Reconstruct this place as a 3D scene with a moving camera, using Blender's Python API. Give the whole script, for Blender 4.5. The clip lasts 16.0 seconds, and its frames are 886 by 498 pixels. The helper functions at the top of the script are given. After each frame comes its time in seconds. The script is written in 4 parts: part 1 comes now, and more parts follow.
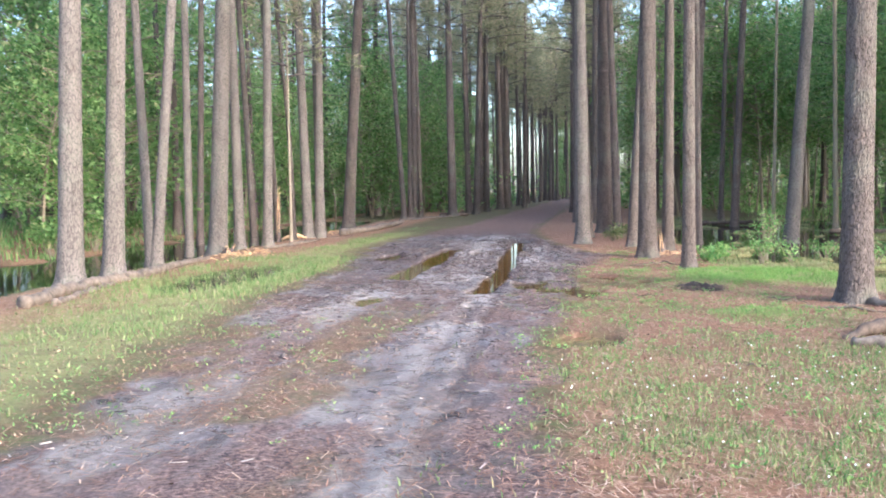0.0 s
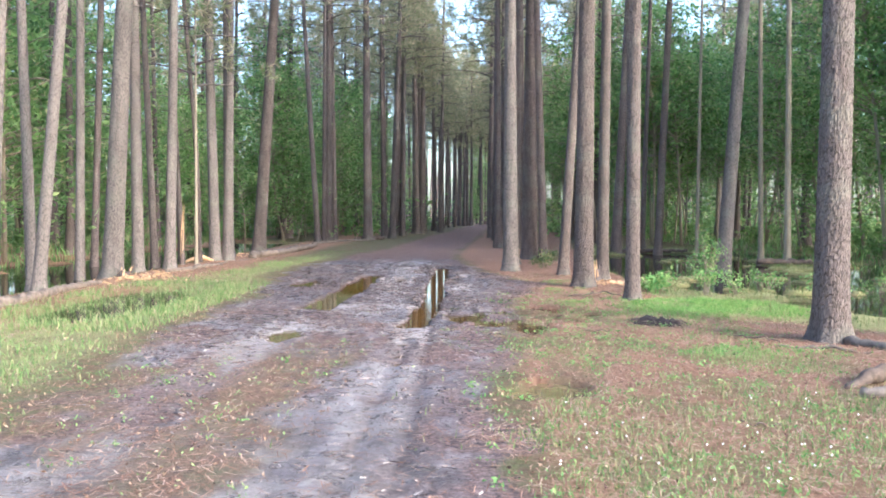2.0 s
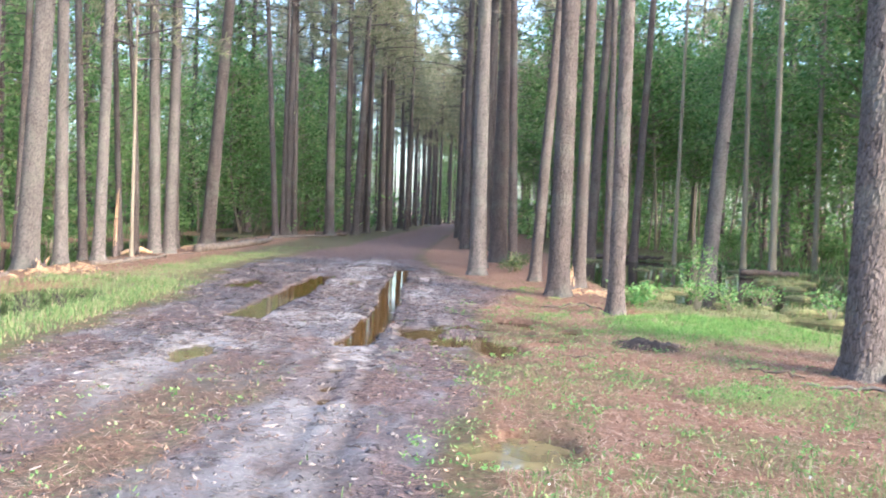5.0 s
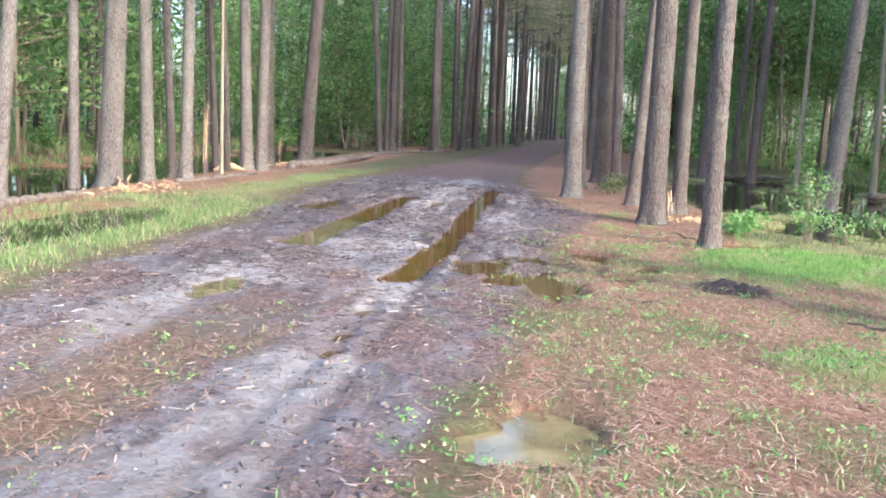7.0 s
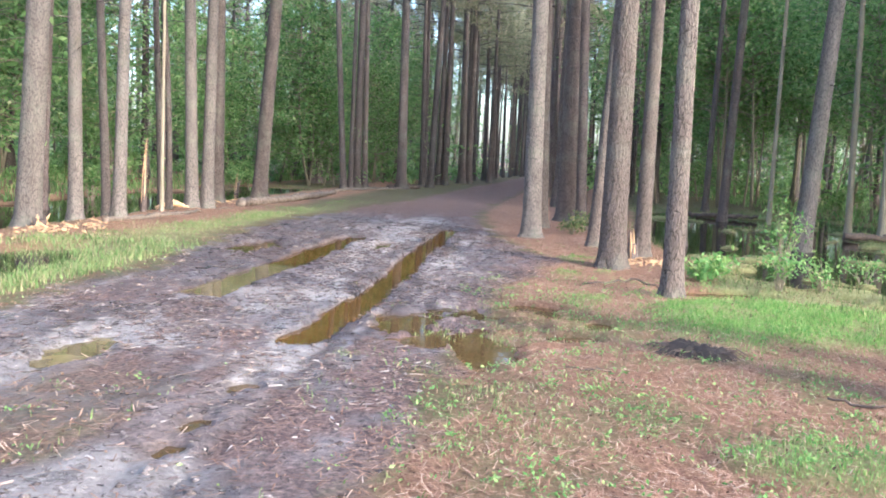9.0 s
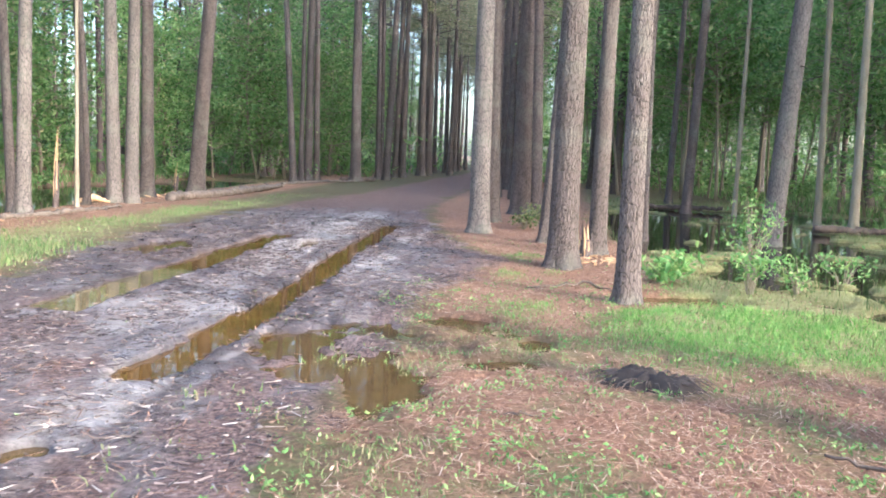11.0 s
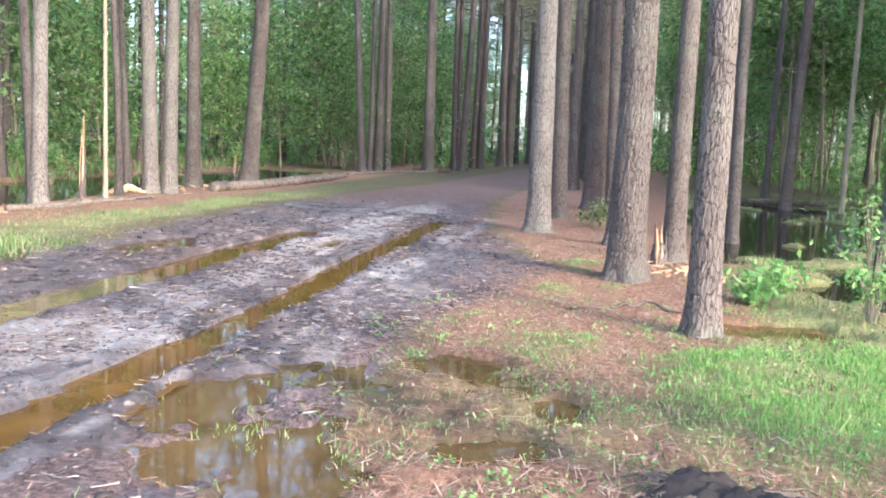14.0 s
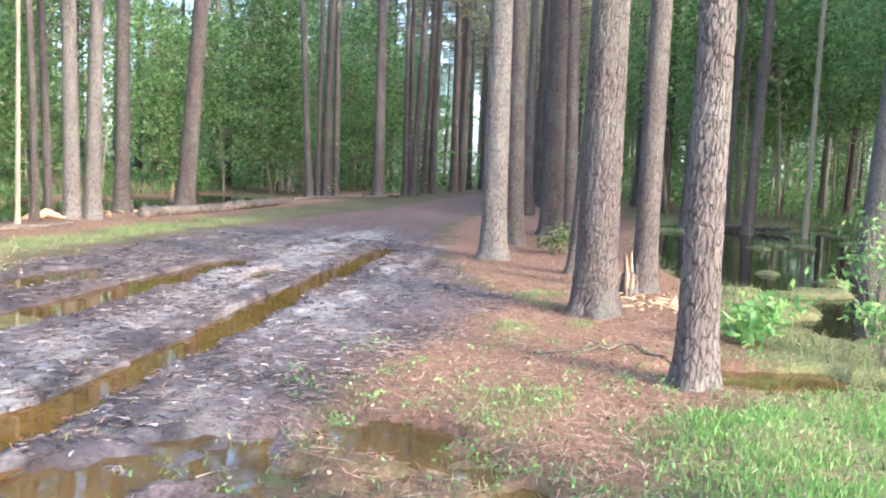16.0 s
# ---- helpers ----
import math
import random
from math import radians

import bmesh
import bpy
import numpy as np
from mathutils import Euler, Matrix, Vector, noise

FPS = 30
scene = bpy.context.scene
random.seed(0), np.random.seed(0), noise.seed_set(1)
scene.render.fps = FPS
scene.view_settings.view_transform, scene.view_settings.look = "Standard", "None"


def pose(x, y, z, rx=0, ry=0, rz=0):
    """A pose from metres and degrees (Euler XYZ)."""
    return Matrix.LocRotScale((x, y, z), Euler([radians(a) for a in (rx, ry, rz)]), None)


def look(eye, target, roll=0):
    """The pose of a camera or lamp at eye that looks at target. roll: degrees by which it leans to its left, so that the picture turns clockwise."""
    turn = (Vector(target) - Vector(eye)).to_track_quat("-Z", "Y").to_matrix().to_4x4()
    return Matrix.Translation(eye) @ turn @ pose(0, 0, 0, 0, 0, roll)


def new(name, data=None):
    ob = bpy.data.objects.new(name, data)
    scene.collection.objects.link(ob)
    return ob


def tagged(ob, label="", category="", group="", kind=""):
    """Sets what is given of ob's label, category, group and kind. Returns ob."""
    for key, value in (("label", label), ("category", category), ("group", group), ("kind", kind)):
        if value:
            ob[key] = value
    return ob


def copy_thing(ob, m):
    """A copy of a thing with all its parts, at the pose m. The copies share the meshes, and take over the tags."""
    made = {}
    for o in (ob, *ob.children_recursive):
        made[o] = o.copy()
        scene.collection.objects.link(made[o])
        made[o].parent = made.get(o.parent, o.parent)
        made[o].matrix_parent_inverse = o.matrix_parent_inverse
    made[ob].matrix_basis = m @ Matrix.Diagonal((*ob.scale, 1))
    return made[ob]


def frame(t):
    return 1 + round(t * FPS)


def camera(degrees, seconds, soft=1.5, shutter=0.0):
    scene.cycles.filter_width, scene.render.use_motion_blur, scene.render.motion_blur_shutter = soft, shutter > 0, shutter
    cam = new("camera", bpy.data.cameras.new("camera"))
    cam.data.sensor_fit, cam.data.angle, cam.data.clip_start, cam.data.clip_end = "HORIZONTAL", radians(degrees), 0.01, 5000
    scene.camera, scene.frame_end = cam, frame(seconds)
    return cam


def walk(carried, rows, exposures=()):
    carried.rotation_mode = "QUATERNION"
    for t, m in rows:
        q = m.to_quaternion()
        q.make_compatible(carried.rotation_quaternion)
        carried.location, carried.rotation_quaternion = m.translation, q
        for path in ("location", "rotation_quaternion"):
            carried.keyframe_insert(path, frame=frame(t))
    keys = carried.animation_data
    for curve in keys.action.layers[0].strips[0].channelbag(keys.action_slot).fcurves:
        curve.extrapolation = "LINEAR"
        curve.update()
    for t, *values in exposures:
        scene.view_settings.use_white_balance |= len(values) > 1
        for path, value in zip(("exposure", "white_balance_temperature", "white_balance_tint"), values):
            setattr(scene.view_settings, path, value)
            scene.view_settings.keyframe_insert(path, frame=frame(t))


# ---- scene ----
cam = camera(52.0, 16.0, 1.8, 0.3)
EXPOSURE = [(0.0, 2.33, 5450, 10), (4.0, 2.55, 5430, 10), (8.5, 2.5, 5430, 9), (16.0, 2.75, 5400, 9)]
PATH = [
    (0, (-0.035, 0.085, 1.595), (-0.263, 2.067, 1.464), -0.8),
    (0.5, (-0.104, 0.426, 1.565), (-0.265, 2.414, 1.412), -0.8),
    (1, (-0.215, 0.829, 1.565), (-0.318, 2.821, 1.423), 0.1),
    (1.5, (-0.34, 1.273, 1.549), (-0.383, 3.27, 1.461), 0.0),
    (2, (-0.455, 1.69, 1.529), (-0.487, 3.689, 1.451), 0.3),
    (2.5, (-0.504, 2.072, 1.524), (-0.503, 4.071, 1.473), 1.4),
    (3, (-0.566, 2.516, 1.505), (-0.481, 4.514, 1.457), 1.4),
    (3.5, (-0.594, 2.913, 1.519), (-0.379, 4.901, 1.502), 0.8),
    (4, (-0.503, 3.267, 1.552), (-0.256, 5.251, 1.557), 0.8),
    (4.5, (-0.43, 3.583, 1.544), (-0.253, 5.575, 1.529), 0.9),
    (5, (-0.311, 3.903, 1.479), (-0.272, 5.901, 1.4), 2.2),
    (7.5, (0.482, 5.333, 1.588), (0.261, 7.3, 1.303), 2.2),
    (8, (0.585, 5.701, 1.57), (0.415, 7.678, 1.315), 1.9),
    (8.5, (0.648, 6.024, 1.577), (0.488, 8.006, 1.366), 2.0),
    (9, (0.757, 6.405, 1.577), (0.587, 8.388, 1.382), 2.5),
    (9.5, (0.783, 6.781, 1.51), (0.652, 8.767, 1.313), 2.0),
    (12, (1.48, 8.985, 1.509), (1.386, 10.971, 1.285), 2.3),
    (12.5, (1.583, 9.346, 1.495), (1.396, 11.323, 1.257), 2.6),
    (13, (1.62, 9.779, 1.47), (1.396, 11.753, 1.236), 2.1),
    (13.5, (1.659, 10.145, 1.436), (1.4, 12.115, 1.205), 2.1),
    (14, (1.64, 10.466, 1.453), (1.348, 12.431, 1.219), 2.4),
    (14.5, (1.586, 10.943, 1.421), (1.305, 12.909, 1.178), 1.4),
    (15, (1.565, 11.226, 1.384), (1.295, 13.194, 1.149), 1.2),
    (15.5, (1.581, 11.517, 1.363), (1.304, 13.488, 1.161), 1.8),
    (16, (1.553, 11.84, 1.347), (1.359, 13.823, 1.175), 2.4),
]
walk(cam, [(t, look(eye, target, roll)) for t, eye, target, roll in PATH], EXPOSURE)

# ---- light: bright soft evening sky, a low warm sun mostly caught by the woods ----
SUN_AZ, SUN_EL = 128.0, 24.0          # degrees clockwise from +y, and above the horizon
world = bpy.data.worlds.new("sky")
scene.world = world
world.use_nodes = True
wn = world.node_tree.nodes
sky = wn.new("ShaderNodeTexSky")
sky.sky_type = "NISHITA"
sky.sun_disc = False
sky.sun_elevation = radians(SUN_EL)
sky.sun_rotation = radians(SUN_AZ)
sky.dust_density = 3.0
sky.ozone_density = 0.6
world.node_tree.links.new(sky.outputs[0], wn["Background"].inputs[0])
wn["Background"].inputs[1].default_value = 0.15
sun = new("sun", bpy.data.lights.new("sun", "SUN"))
sun.data.energy, sun.data.angle, sun.data.color = 0.9, radians(1.5), (1.0, 0.84, 0.66)
sun_dir = Vector((math.sin(radians(SUN_AZ)), math.cos(radians(SUN_AZ)), math.tan(radians(SUN_EL))))
sun.matrix_world = look(sun_dir * 60, (0, 0, 0))


# ---- materials ----
def mat(name, rough=0.8):
    m = bpy.data.materials.new(name)
    m.use_nodes = True
    b = m.node_tree.nodes["Principled BSDF"]
    b.inputs["Roughness"].default_value = rough
    return m, m.node_tree, b


def node(nt, kind, **sockets):
    n = nt.nodes.new(kind)
    for k, v in sockets.items():
        n.inputs[k.replace("_", " ")].default_value = v
    return n


def noise_at(nt, scale, detail=6.0, rough=0.6, stretch=None):
    co = nt.nodes.new("ShaderNodeTexCoord")
    n = node(nt, "ShaderNodeTexNoise", Scale=scale, Detail=detail, Roughness=rough)
    if stretch:
        mp = nt.nodes.new("ShaderNodeMapping")
        mp.inputs["Scale"].default_value = stretch
        nt.links.new(co.outputs["Object"], mp.inputs["Vector"])
        nt.links.new(mp.outputs[0], n.inputs["Vector"])
    else:
        nt.links.new(co.outputs["Object"], n.inputs["Vector"])
    return n.outputs["Fac"]


def ramp(nt, fac, *stops):
    r = nt.nodes.new("ShaderNodeValToRGB")
    while len(r.color_ramp.elements) < len(stops):
        r.color_ramp.elements.new(0.5)
    for e, (p, c) in zip(r.color_ramp.elements, stops):
        e.position, e.color = p, (*c, 1)
    nt.links.new(fac, r.inputs[0])
    return r.outputs[0]


def mix(nt, fac, a, b, blend="MIX"):
    m = nt.nodes.new("ShaderNodeMix")
    m.data_type, m.blend_type = "RGBA", blend
    for sock, v in ((m.inputs[0], fac), (m.inputs[6], a), (m.inputs[7], b)):
        if isinstance(v, bpy.types.NodeSocket):
            nt.links.new(v, sock)
        elif isinstance(v, tuple):
            sock.default_value = (*v, 1)
        else:
            sock.default_value = v
    return m.outputs[2]


def calc(nt, op, a, b, clamp=False):
    m = nt.nodes.new("ShaderNodeMath")
    m.operation, m.use_clamp = op, clamp
    for sock, v in zip(m.inputs, (a, b)):
        if isinstance(v, bpy.types.NodeSocket):
            nt.links.new(v, sock)
        else:
            sock.default_value = v
    return m.outputs[0]


def bump(nt, b, height, strength, dist):
    n = node(nt, "ShaderNodeBump", Strength=strength, Distance=dist)
    nt.links.new(height, n.inputs["Height"])
    nt.links.new(n.outputs[0], b.inputs["Normal"])


def ground_material():
    m, nt, b = mat("forest_ground", 0.85)

    def att(name):
        a = nt.nodes.new("ShaderNodeAttribute")
        a.attribute_name = name
        return a.outputs["Fac"]
    mid, fine = noise_at(nt, 4.0, 8, 0.7), noise_at(nt, 28, 8, 0.75)
    streak = noise_at(nt, 9.0, 6, 0.7, (2.6, 0.45, 1.0))
    drag = noise_at(nt, 2.2, 7, 0.65, (2.2, 0.55, 1.0))
    mud = ramp(nt, drag, (0.36, (0.085, 0.070, 0.074)), (0.5, (0.195, 0.168, 0.173)), (0.64, (0.30, 0.266, 0.268)))
    mud = mix(nt, att("dark"), mud, ramp(nt, mid, (0.38, (0.045, 0.036, 0.038)), (0.62, (0.15, 0.122, 0.125))))
    mud = mix(nt, att("pale"), mud, ramp(nt, mid, (0.36, (0.23, 0.20, 0.195)), (0.62, (0.46, 0.417, 0.402))))
    mud = mix(nt, att("red"), mud, ramp(nt, fine, (0.34, (0.075, 0.046, 0.042)), (0.52, (0.185, 0.118, 0.105)), (0.68, (0.34, 0.235, 0.205))))
    speck = ramp(nt, fine, (0.36, (0.45, 0.43, 0.43)), (0.5, (1, 1, 1)), (0.66, (1.32, 1.3, 1.28)))
    mud = mix(nt, 0.8, mud, speck, "MULTIPLY")
    litter = ramp(nt, fine, (0.3, (0.06, 0.04, 0.022)), (0.55, (0.16, 0.11, 0.06)), (0.75, (0.27, 0.20, 0.11)))
    litter = mix(nt, ramp(nt, mid, (0.45, (0, 0, 0)), (0.65, (0.7, 0.7, 0.7))), litter, (0.10, 0.15, 0.045))
    needle = mix(nt, mid, ramp(nt, fine, (0.36, (0.085, 0.042, 0.028)), (0.5, (0.29, 0.145, 0.092)), (0.64, (0.54, 0.34, 0.23))),
                 ramp(nt, streak, (0.35, (0.15, 0.072, 0.047)), (0.65, (0.40, 0.245, 0.155))))
    green = ramp(nt, fine, (0.3, (0.12, 0.13, 0.045)), (0.5, (0.26, 0.27, 0.10)), (0.7, (0.42, 0.37, 0.21)))
    col = mix(nt, att("needle"), litter, needle)
    col = mix(nt, att("green"), col, green)
    col = mix(nt, att("mud"), col, mud)
    col = mix(nt, att("deep"), col, (0.085, 0.05, 0.02))
    nt.links.new(col, b.inputs["Base Color"])
    wet = calc(nt, "MULTIPLY", att("mud"), ramp(nt, mid, (0.42, (0.70, 0.70, 0.70)), (0.58, (0.42, 0.42, 0.42))))
    wet = calc(nt, "MULTIPLY", wet, calc(nt, "SUBTRACT", 1.0, att("red")))
    b.inputs["Specular IOR Level"].default_value = 0.35
    nt.links.new(calc(nt, "SUBTRACT", 0.92, wet, True), b.inputs["Roughness"])
    bump(nt, b, calc(nt, "ADD", calc(nt, "MULTIPLY", mid, 0.5), fine), 1.0, 0.04)
    return m


def bark_material(name, dark, light, plates=True):
    m, nt, b = mat(name, 0.9)
    n1, n2 = noise_at(nt, 7, 8, 0.7, (1, 1, 0.28)), noise_at(nt, 1.3, 3)
    fine = noise_at(nt, 45, 6, 0.7, (1, 1, 0.5))
    co = nt.nodes.new("ShaderNodeTexCoord")
    mp = nt.nodes.new("ShaderNodeMapping")
    mp.inputs["Scale"].default_value = (30, 30, 8)
    nt.links.new(co.outputs["Object"], mp.inputs["Vector"])
    v = nt.nodes.new("ShaderNodeTexVoronoi")
    v.feature = "DISTANCE_TO_EDGE"
    v.inputs["Scale"].default_value = 1.0
    wobble = nt.nodes.new("ShaderNodeVectorMath")
    wobble.operation = "ADD"
    wn3 = node(nt, "ShaderNodeTexNoise", Scale=0.9, Detail=4.0)
    nt.links.new(mp.outputs[0], wn3.inputs["Vector"])
    nt.links.new(mp.outputs[0], wobble.inputs[0])
    nt.links.new(wn3.outputs["Color"], wobble.inputs[1])
    nt.links.new(wobble.outputs[0], v.inputs["Vector"])
    crack = ramp(nt, v.outputs["Distance"], (0.0, (0, 0, 0)), (0.11, (1, 1, 1)))
    col = ramp(nt, n1, (0.3, dark), (0.68, light))
    col = mix(nt, 0.35, col, ramp(nt, fine, (0.3, dark), (0.7, light)))
    col = mix(nt, crack, tuple(c * 0.5 for c in dark), col) if plates else col
    col = mix(nt, ramp(nt, n2, (0.5, (0, 0, 0)), (0.75, (0.45, 0.45, 0.45))), col, (0.24, 0.25, 0.19))
    rnd = nt.nodes.new("ShaderNodeObjectInfo").outputs["Random"]
    col = mix(nt, calc(nt, "MULTIPLY", rnd, 0.35), col, tuple(0.6 * c for c in dark))
    nt.links.new(col, b.inputs["Base Color"])
    bump(nt, b, calc(nt, "ADD", crack, fine), 0.7, 0.012)
    return m


def leaf_material(name, stops, rough=0.5, trans=0.35):
    m, nt, b = mat(name, rough)
    g = nt.nodes.new("ShaderNodeNewGeometry")
    col = ramp(nt, g.outputs["Random Per Island"], *stops)
    nt.links.new(col, b.inputs["Base Color"])
    b.inputs["Specular IOR Level"].default_value = 0.25
    if trans:
        t = nt.nodes.new("ShaderNodeBsdfTranslucent")
        nt.links.new(col, t.inputs["Color"])
        s = nt.nodes.new("ShaderNodeMixShader")
        s.inputs[0].default_value = trans
        nt.links.new(b.outputs[0], s.inputs[1])
        nt.links.new(t.outputs[0], s.inputs[2])
        nt.links.new(s.outputs[0], nt.nodes["Material Output"].inputs["Surface"])
    return m


def water_material(name, colour, rough, murk=1.0):
    """Standing water: stained body, partly seen through where it is shallow, with a glossy skin."""
    m, nt, b = mat(name, rough)
    nt.nodes.remove(b)
    n = noise_at(nt, 2.5, 4)
    body = nt.nodes.new("ShaderNodeBsdfDiffuse")
    nt.links.new(ramp(nt, n, (0.35, tuple(0.75 * c for c in colour)), (0.65, tuple(1.2 * c for c in colour))), body.inputs["Color"])
    clear = nt.nodes.new("ShaderNodeBsdfTransparent")
    clear.inputs["Color"].default_value = (0.80, 0.62, 0.40, 1)
    lower = nt.nodes.new("ShaderNodeMixShader")
    nt.links.new(ramp(nt, noise_at(nt, 3.2, 5), (0.35, (murk - 0.3,) * 3), (0.65, (murk,) * 3)) if murk < 1 else ramp(nt, n, (0, (1, 1, 1)), (1, (1, 1, 1))), lower.inputs[0])
    nt.links.new(clear.outputs[0], lower.inputs[1])
    nt.links.new(body.outputs[0], lower.inputs[2])
    gloss = nt.nodes.new("ShaderNodeBsdfGlossy")
    gloss.inputs["Roughness"].default_value = rough
    fr = node(nt, "ShaderNodeFresnel", IOR=1.33)
    ripple = node(nt, "ShaderNodeBump", Strength=0.05, Distance=0.01)
    nt.links.new(noise_at(nt, 6, 2), ripple.inputs["Height"])
    nt.links.new(ripple.outputs[0], gloss.inputs["Normal"])
    nt.links.new(ripple.outputs[0], fr.inputs["Normal"])
    skin = nt.nodes.new("ShaderNodeMixShader")
    nt.links.new(fr.outputs[0], skin.inputs[0])
    nt.links.new(lower.outputs[0], skin.inputs[1])
    nt.links.new(gloss.outputs[0], skin.inputs[2])
    nt.links.new(skin.outputs[0], nt.nodes["Material Output"].inputs["Surface"])
    return m


def wood_material(name, dark, light):
    m, nt, b = mat(name, 0.8)
    n = noise_at(nt, 10, 8, 0.7, (1, 1, 1))
    nt.links.new(ramp(nt, n, (0.3, dark), (0.7, light)), b.inputs["Base Color"])
    bump(nt, b, noise_at(nt, 40, 5), 0.6, 0.01)
    return m


GROUND = ground_material()
BARK = bark_material("pine_bark", (0.075, 0.056, 0.048), (0.20, 0.160, 0.143))
BARK_PALE = bark_material("pale_bark", (0.10, 0.083, 0.074), (0.27, 0.23, 0.208))
BARK_DARK = bark_material("dark_bark", (0.075, 0.055, 0.050), (0.20, 0.155, 0.142))
SAPLING_BARK = bark_material("sapling_bark", (0.20, 0.16, 0.11), (0.42, 0.36, 0.27), False)
NEEDLES = leaf_material("pine_needles", ((0.0, (0.17, 0.20, 0.10)), (0.6, (0.33, 0.33, 0.19)), (1.0, (0.56, 0.45, 0.32))), 0.5, 0.62)
LEAVES = leaf_material("broad_leaves", ((0.0, (0.10, 0.19, 0.06)), (0.5, (0.21, 0.35, 0.12)), (0.9, (0.33, 0.47, 0.18)), (1.0, (0.50, 0.48, 0.24))), 0.4, 0.6)
SHRUB_LEAVES = leaf_material("shrub_leaves", ((0.0, (0.10, 0.22, 0.06)), (0.6, (0.20, 0.36, 0.11)), (1.0, (0.38, 0.48, 0.18))), 0.45, 0.4)
GRASS = leaf_material("meadow_grass", ((0.0, (0.11, 0.18, 0.055)), (0.55, (0.21, 0.31, 0.11)), (0.8, (0.30, 0.32, 0.15)), (1.0, (0.42, 0.35, 0.21))), 0.75, 0.35)
LUSH = leaf_material("lush_grass", ((0.0, (0.11, 0.22, 0.05)), (0.6, (0.21, 0.38, 0.10)), (1.0, (0.36, 0.48, 0.17))), 0.75, 0.4)
SEDGE = leaf_material("sedge", ((0.0, (0.08, 0.12, 0.04)), (0.6, (0.18, 0.235, 0.085)), (1.0, (0.34, 0.28, 0.15))), 0.55, 0.35)
STRAW = leaf_material("fallen_needles", ((0.0, (0.15, 0.075, 0.045)), (0.5, (0.34, 0.175, 0.11)), (0.85, (0.50, 0.32, 0.22)), (1.0, (0.62, 0.48, 0.36))), 0.7, 0)
PETAL = leaf_material("clover_flower", ((0.0, (0.7, 0.7, 0.66)), (1.0, (0.85, 0.85, 0.8))), 0.6, 0)
WATER_RUT = water_material("rut_water", (0.125, 0.064, 0.016), 0.02)
WATER_SHALLOW = water_material("shallow_water", (0.185, 0.112, 0.042), 0.02, 0.72)
WATER_TAN = water_material("clay_water", (0.26, 0.20, 0.095), 0.03, 0.9)
WATER_SWAMP = water_material("swamp_water", (0.020, 0.017, 0.010), 0.03)
LOG_GREY = wood_material("weathered_log", (0.055, 0.042, 0.033), (0.27, 0.21, 0.165))
LOG_DARK = wood_material("rotten_log", (0.035, 0.025, 0.02), (0.17, 0.12, 0.09))
SPLINTER = wood_material("fresh_wood", (0.40, 0.22, 0.10), (0.72, 0.50, 0.30))
PEAT = wood_material("peat", (0.014, 0.010, 0.008), (0.06, 0.040, 0.030))


# ---- mesh helpers ----
def mesh_of(name, verts, faces, material, smooth=False):
    me = bpy.data.meshes.new(name)
    me.from_pydata(np.asarray(verts, dtype=float).tolist(), [], faces if isinstance(faces, list) else faces.tolist())
    me.materials.append(material)
    if smooth:
        me.polygons.foreach_set("use_smooth", [True] * len(me.polygons))
    me.update()
    return me


def part(name, me, parent=None, label=""):
    ob = new(name, me)
    ob.parent = parent
    return tagged(ob, label)


class Soup:
    """Collects vertices and faces of one mesh."""
    def __init__(self):
        self.v, self.f, self.n = [], [], 0

    def add(self, v, f):
        v = np.asarray(v, dtype=float)
        self.v.append(v)
        self.f.extend((np.asarray(f) + self.n).tolist())
        self.n += len(v)

    def mesh(self, name, material, smooth=False):
        return mesh_of(name, np.concatenate(self.v), self.f, material, smooth)


def tube(points, radii, sides=6, rough=0.0, gen=None):
    """A tapered tube along points, capped at both ends."""
    p = np.asarray(points, dtype=float)
    t = np.gradient(p, axis=0)
    t /= np.linalg.norm(t, axis=1)[:, None] + 1e-9
    ref = np.array([0, 0, 1.0]) if abs(t[0][2]) < 0.8 else np.array([1.0, 0, 0])
    a = np.cross(t, ref)
    a /= np.linalg.norm(a, axis=1)[:, None] + 1e-9
    b = np.cross(t, a)
    ang = np.linspace(0, 2 * np.pi, sides, endpoint=False)
    r = np.asarray(radii, dtype=float)[:, None] * (1 + (rough * gen.normal(size=(len(p), sides)) if rough else 0))
    v = p[:, None] + r[..., None] * (a[:, None] * np.cos(ang)[None, :, None] + b[:, None] * np.sin(ang)[None, :, None])
    f = [[i * sides + j, i * sides + (j + 1) % sides, (i + 1) * sides + (j + 1) % sides, (i + 1) * sides + j]
         for i in range(len(p) - 1) for j in range(sides)]
    v = np.concatenate([v.reshape(-1, 3), p[:1], p[-1:]])
    n, last = len(p) * sides, (len(p) - 1) * sides
    f = [q for q in f]
    caps = [[n, (j + 1) % sides, j, j] for j in range(sides)] + [[n + 1, last + j, last + (j + 1) % sides, last + j] for j in range(sides)]
    return v, f, [c[:3] for c in caps]


def add_tube(s, *a, **k):
    v, f, caps = tube(*a, **k)
    base = s.n
    s.v.append(v)
    s.f.extend([[i + base for i in q] for q in f])
    s.f.extend([[i + base for i in q] for q in caps])
    s.n += len(v)


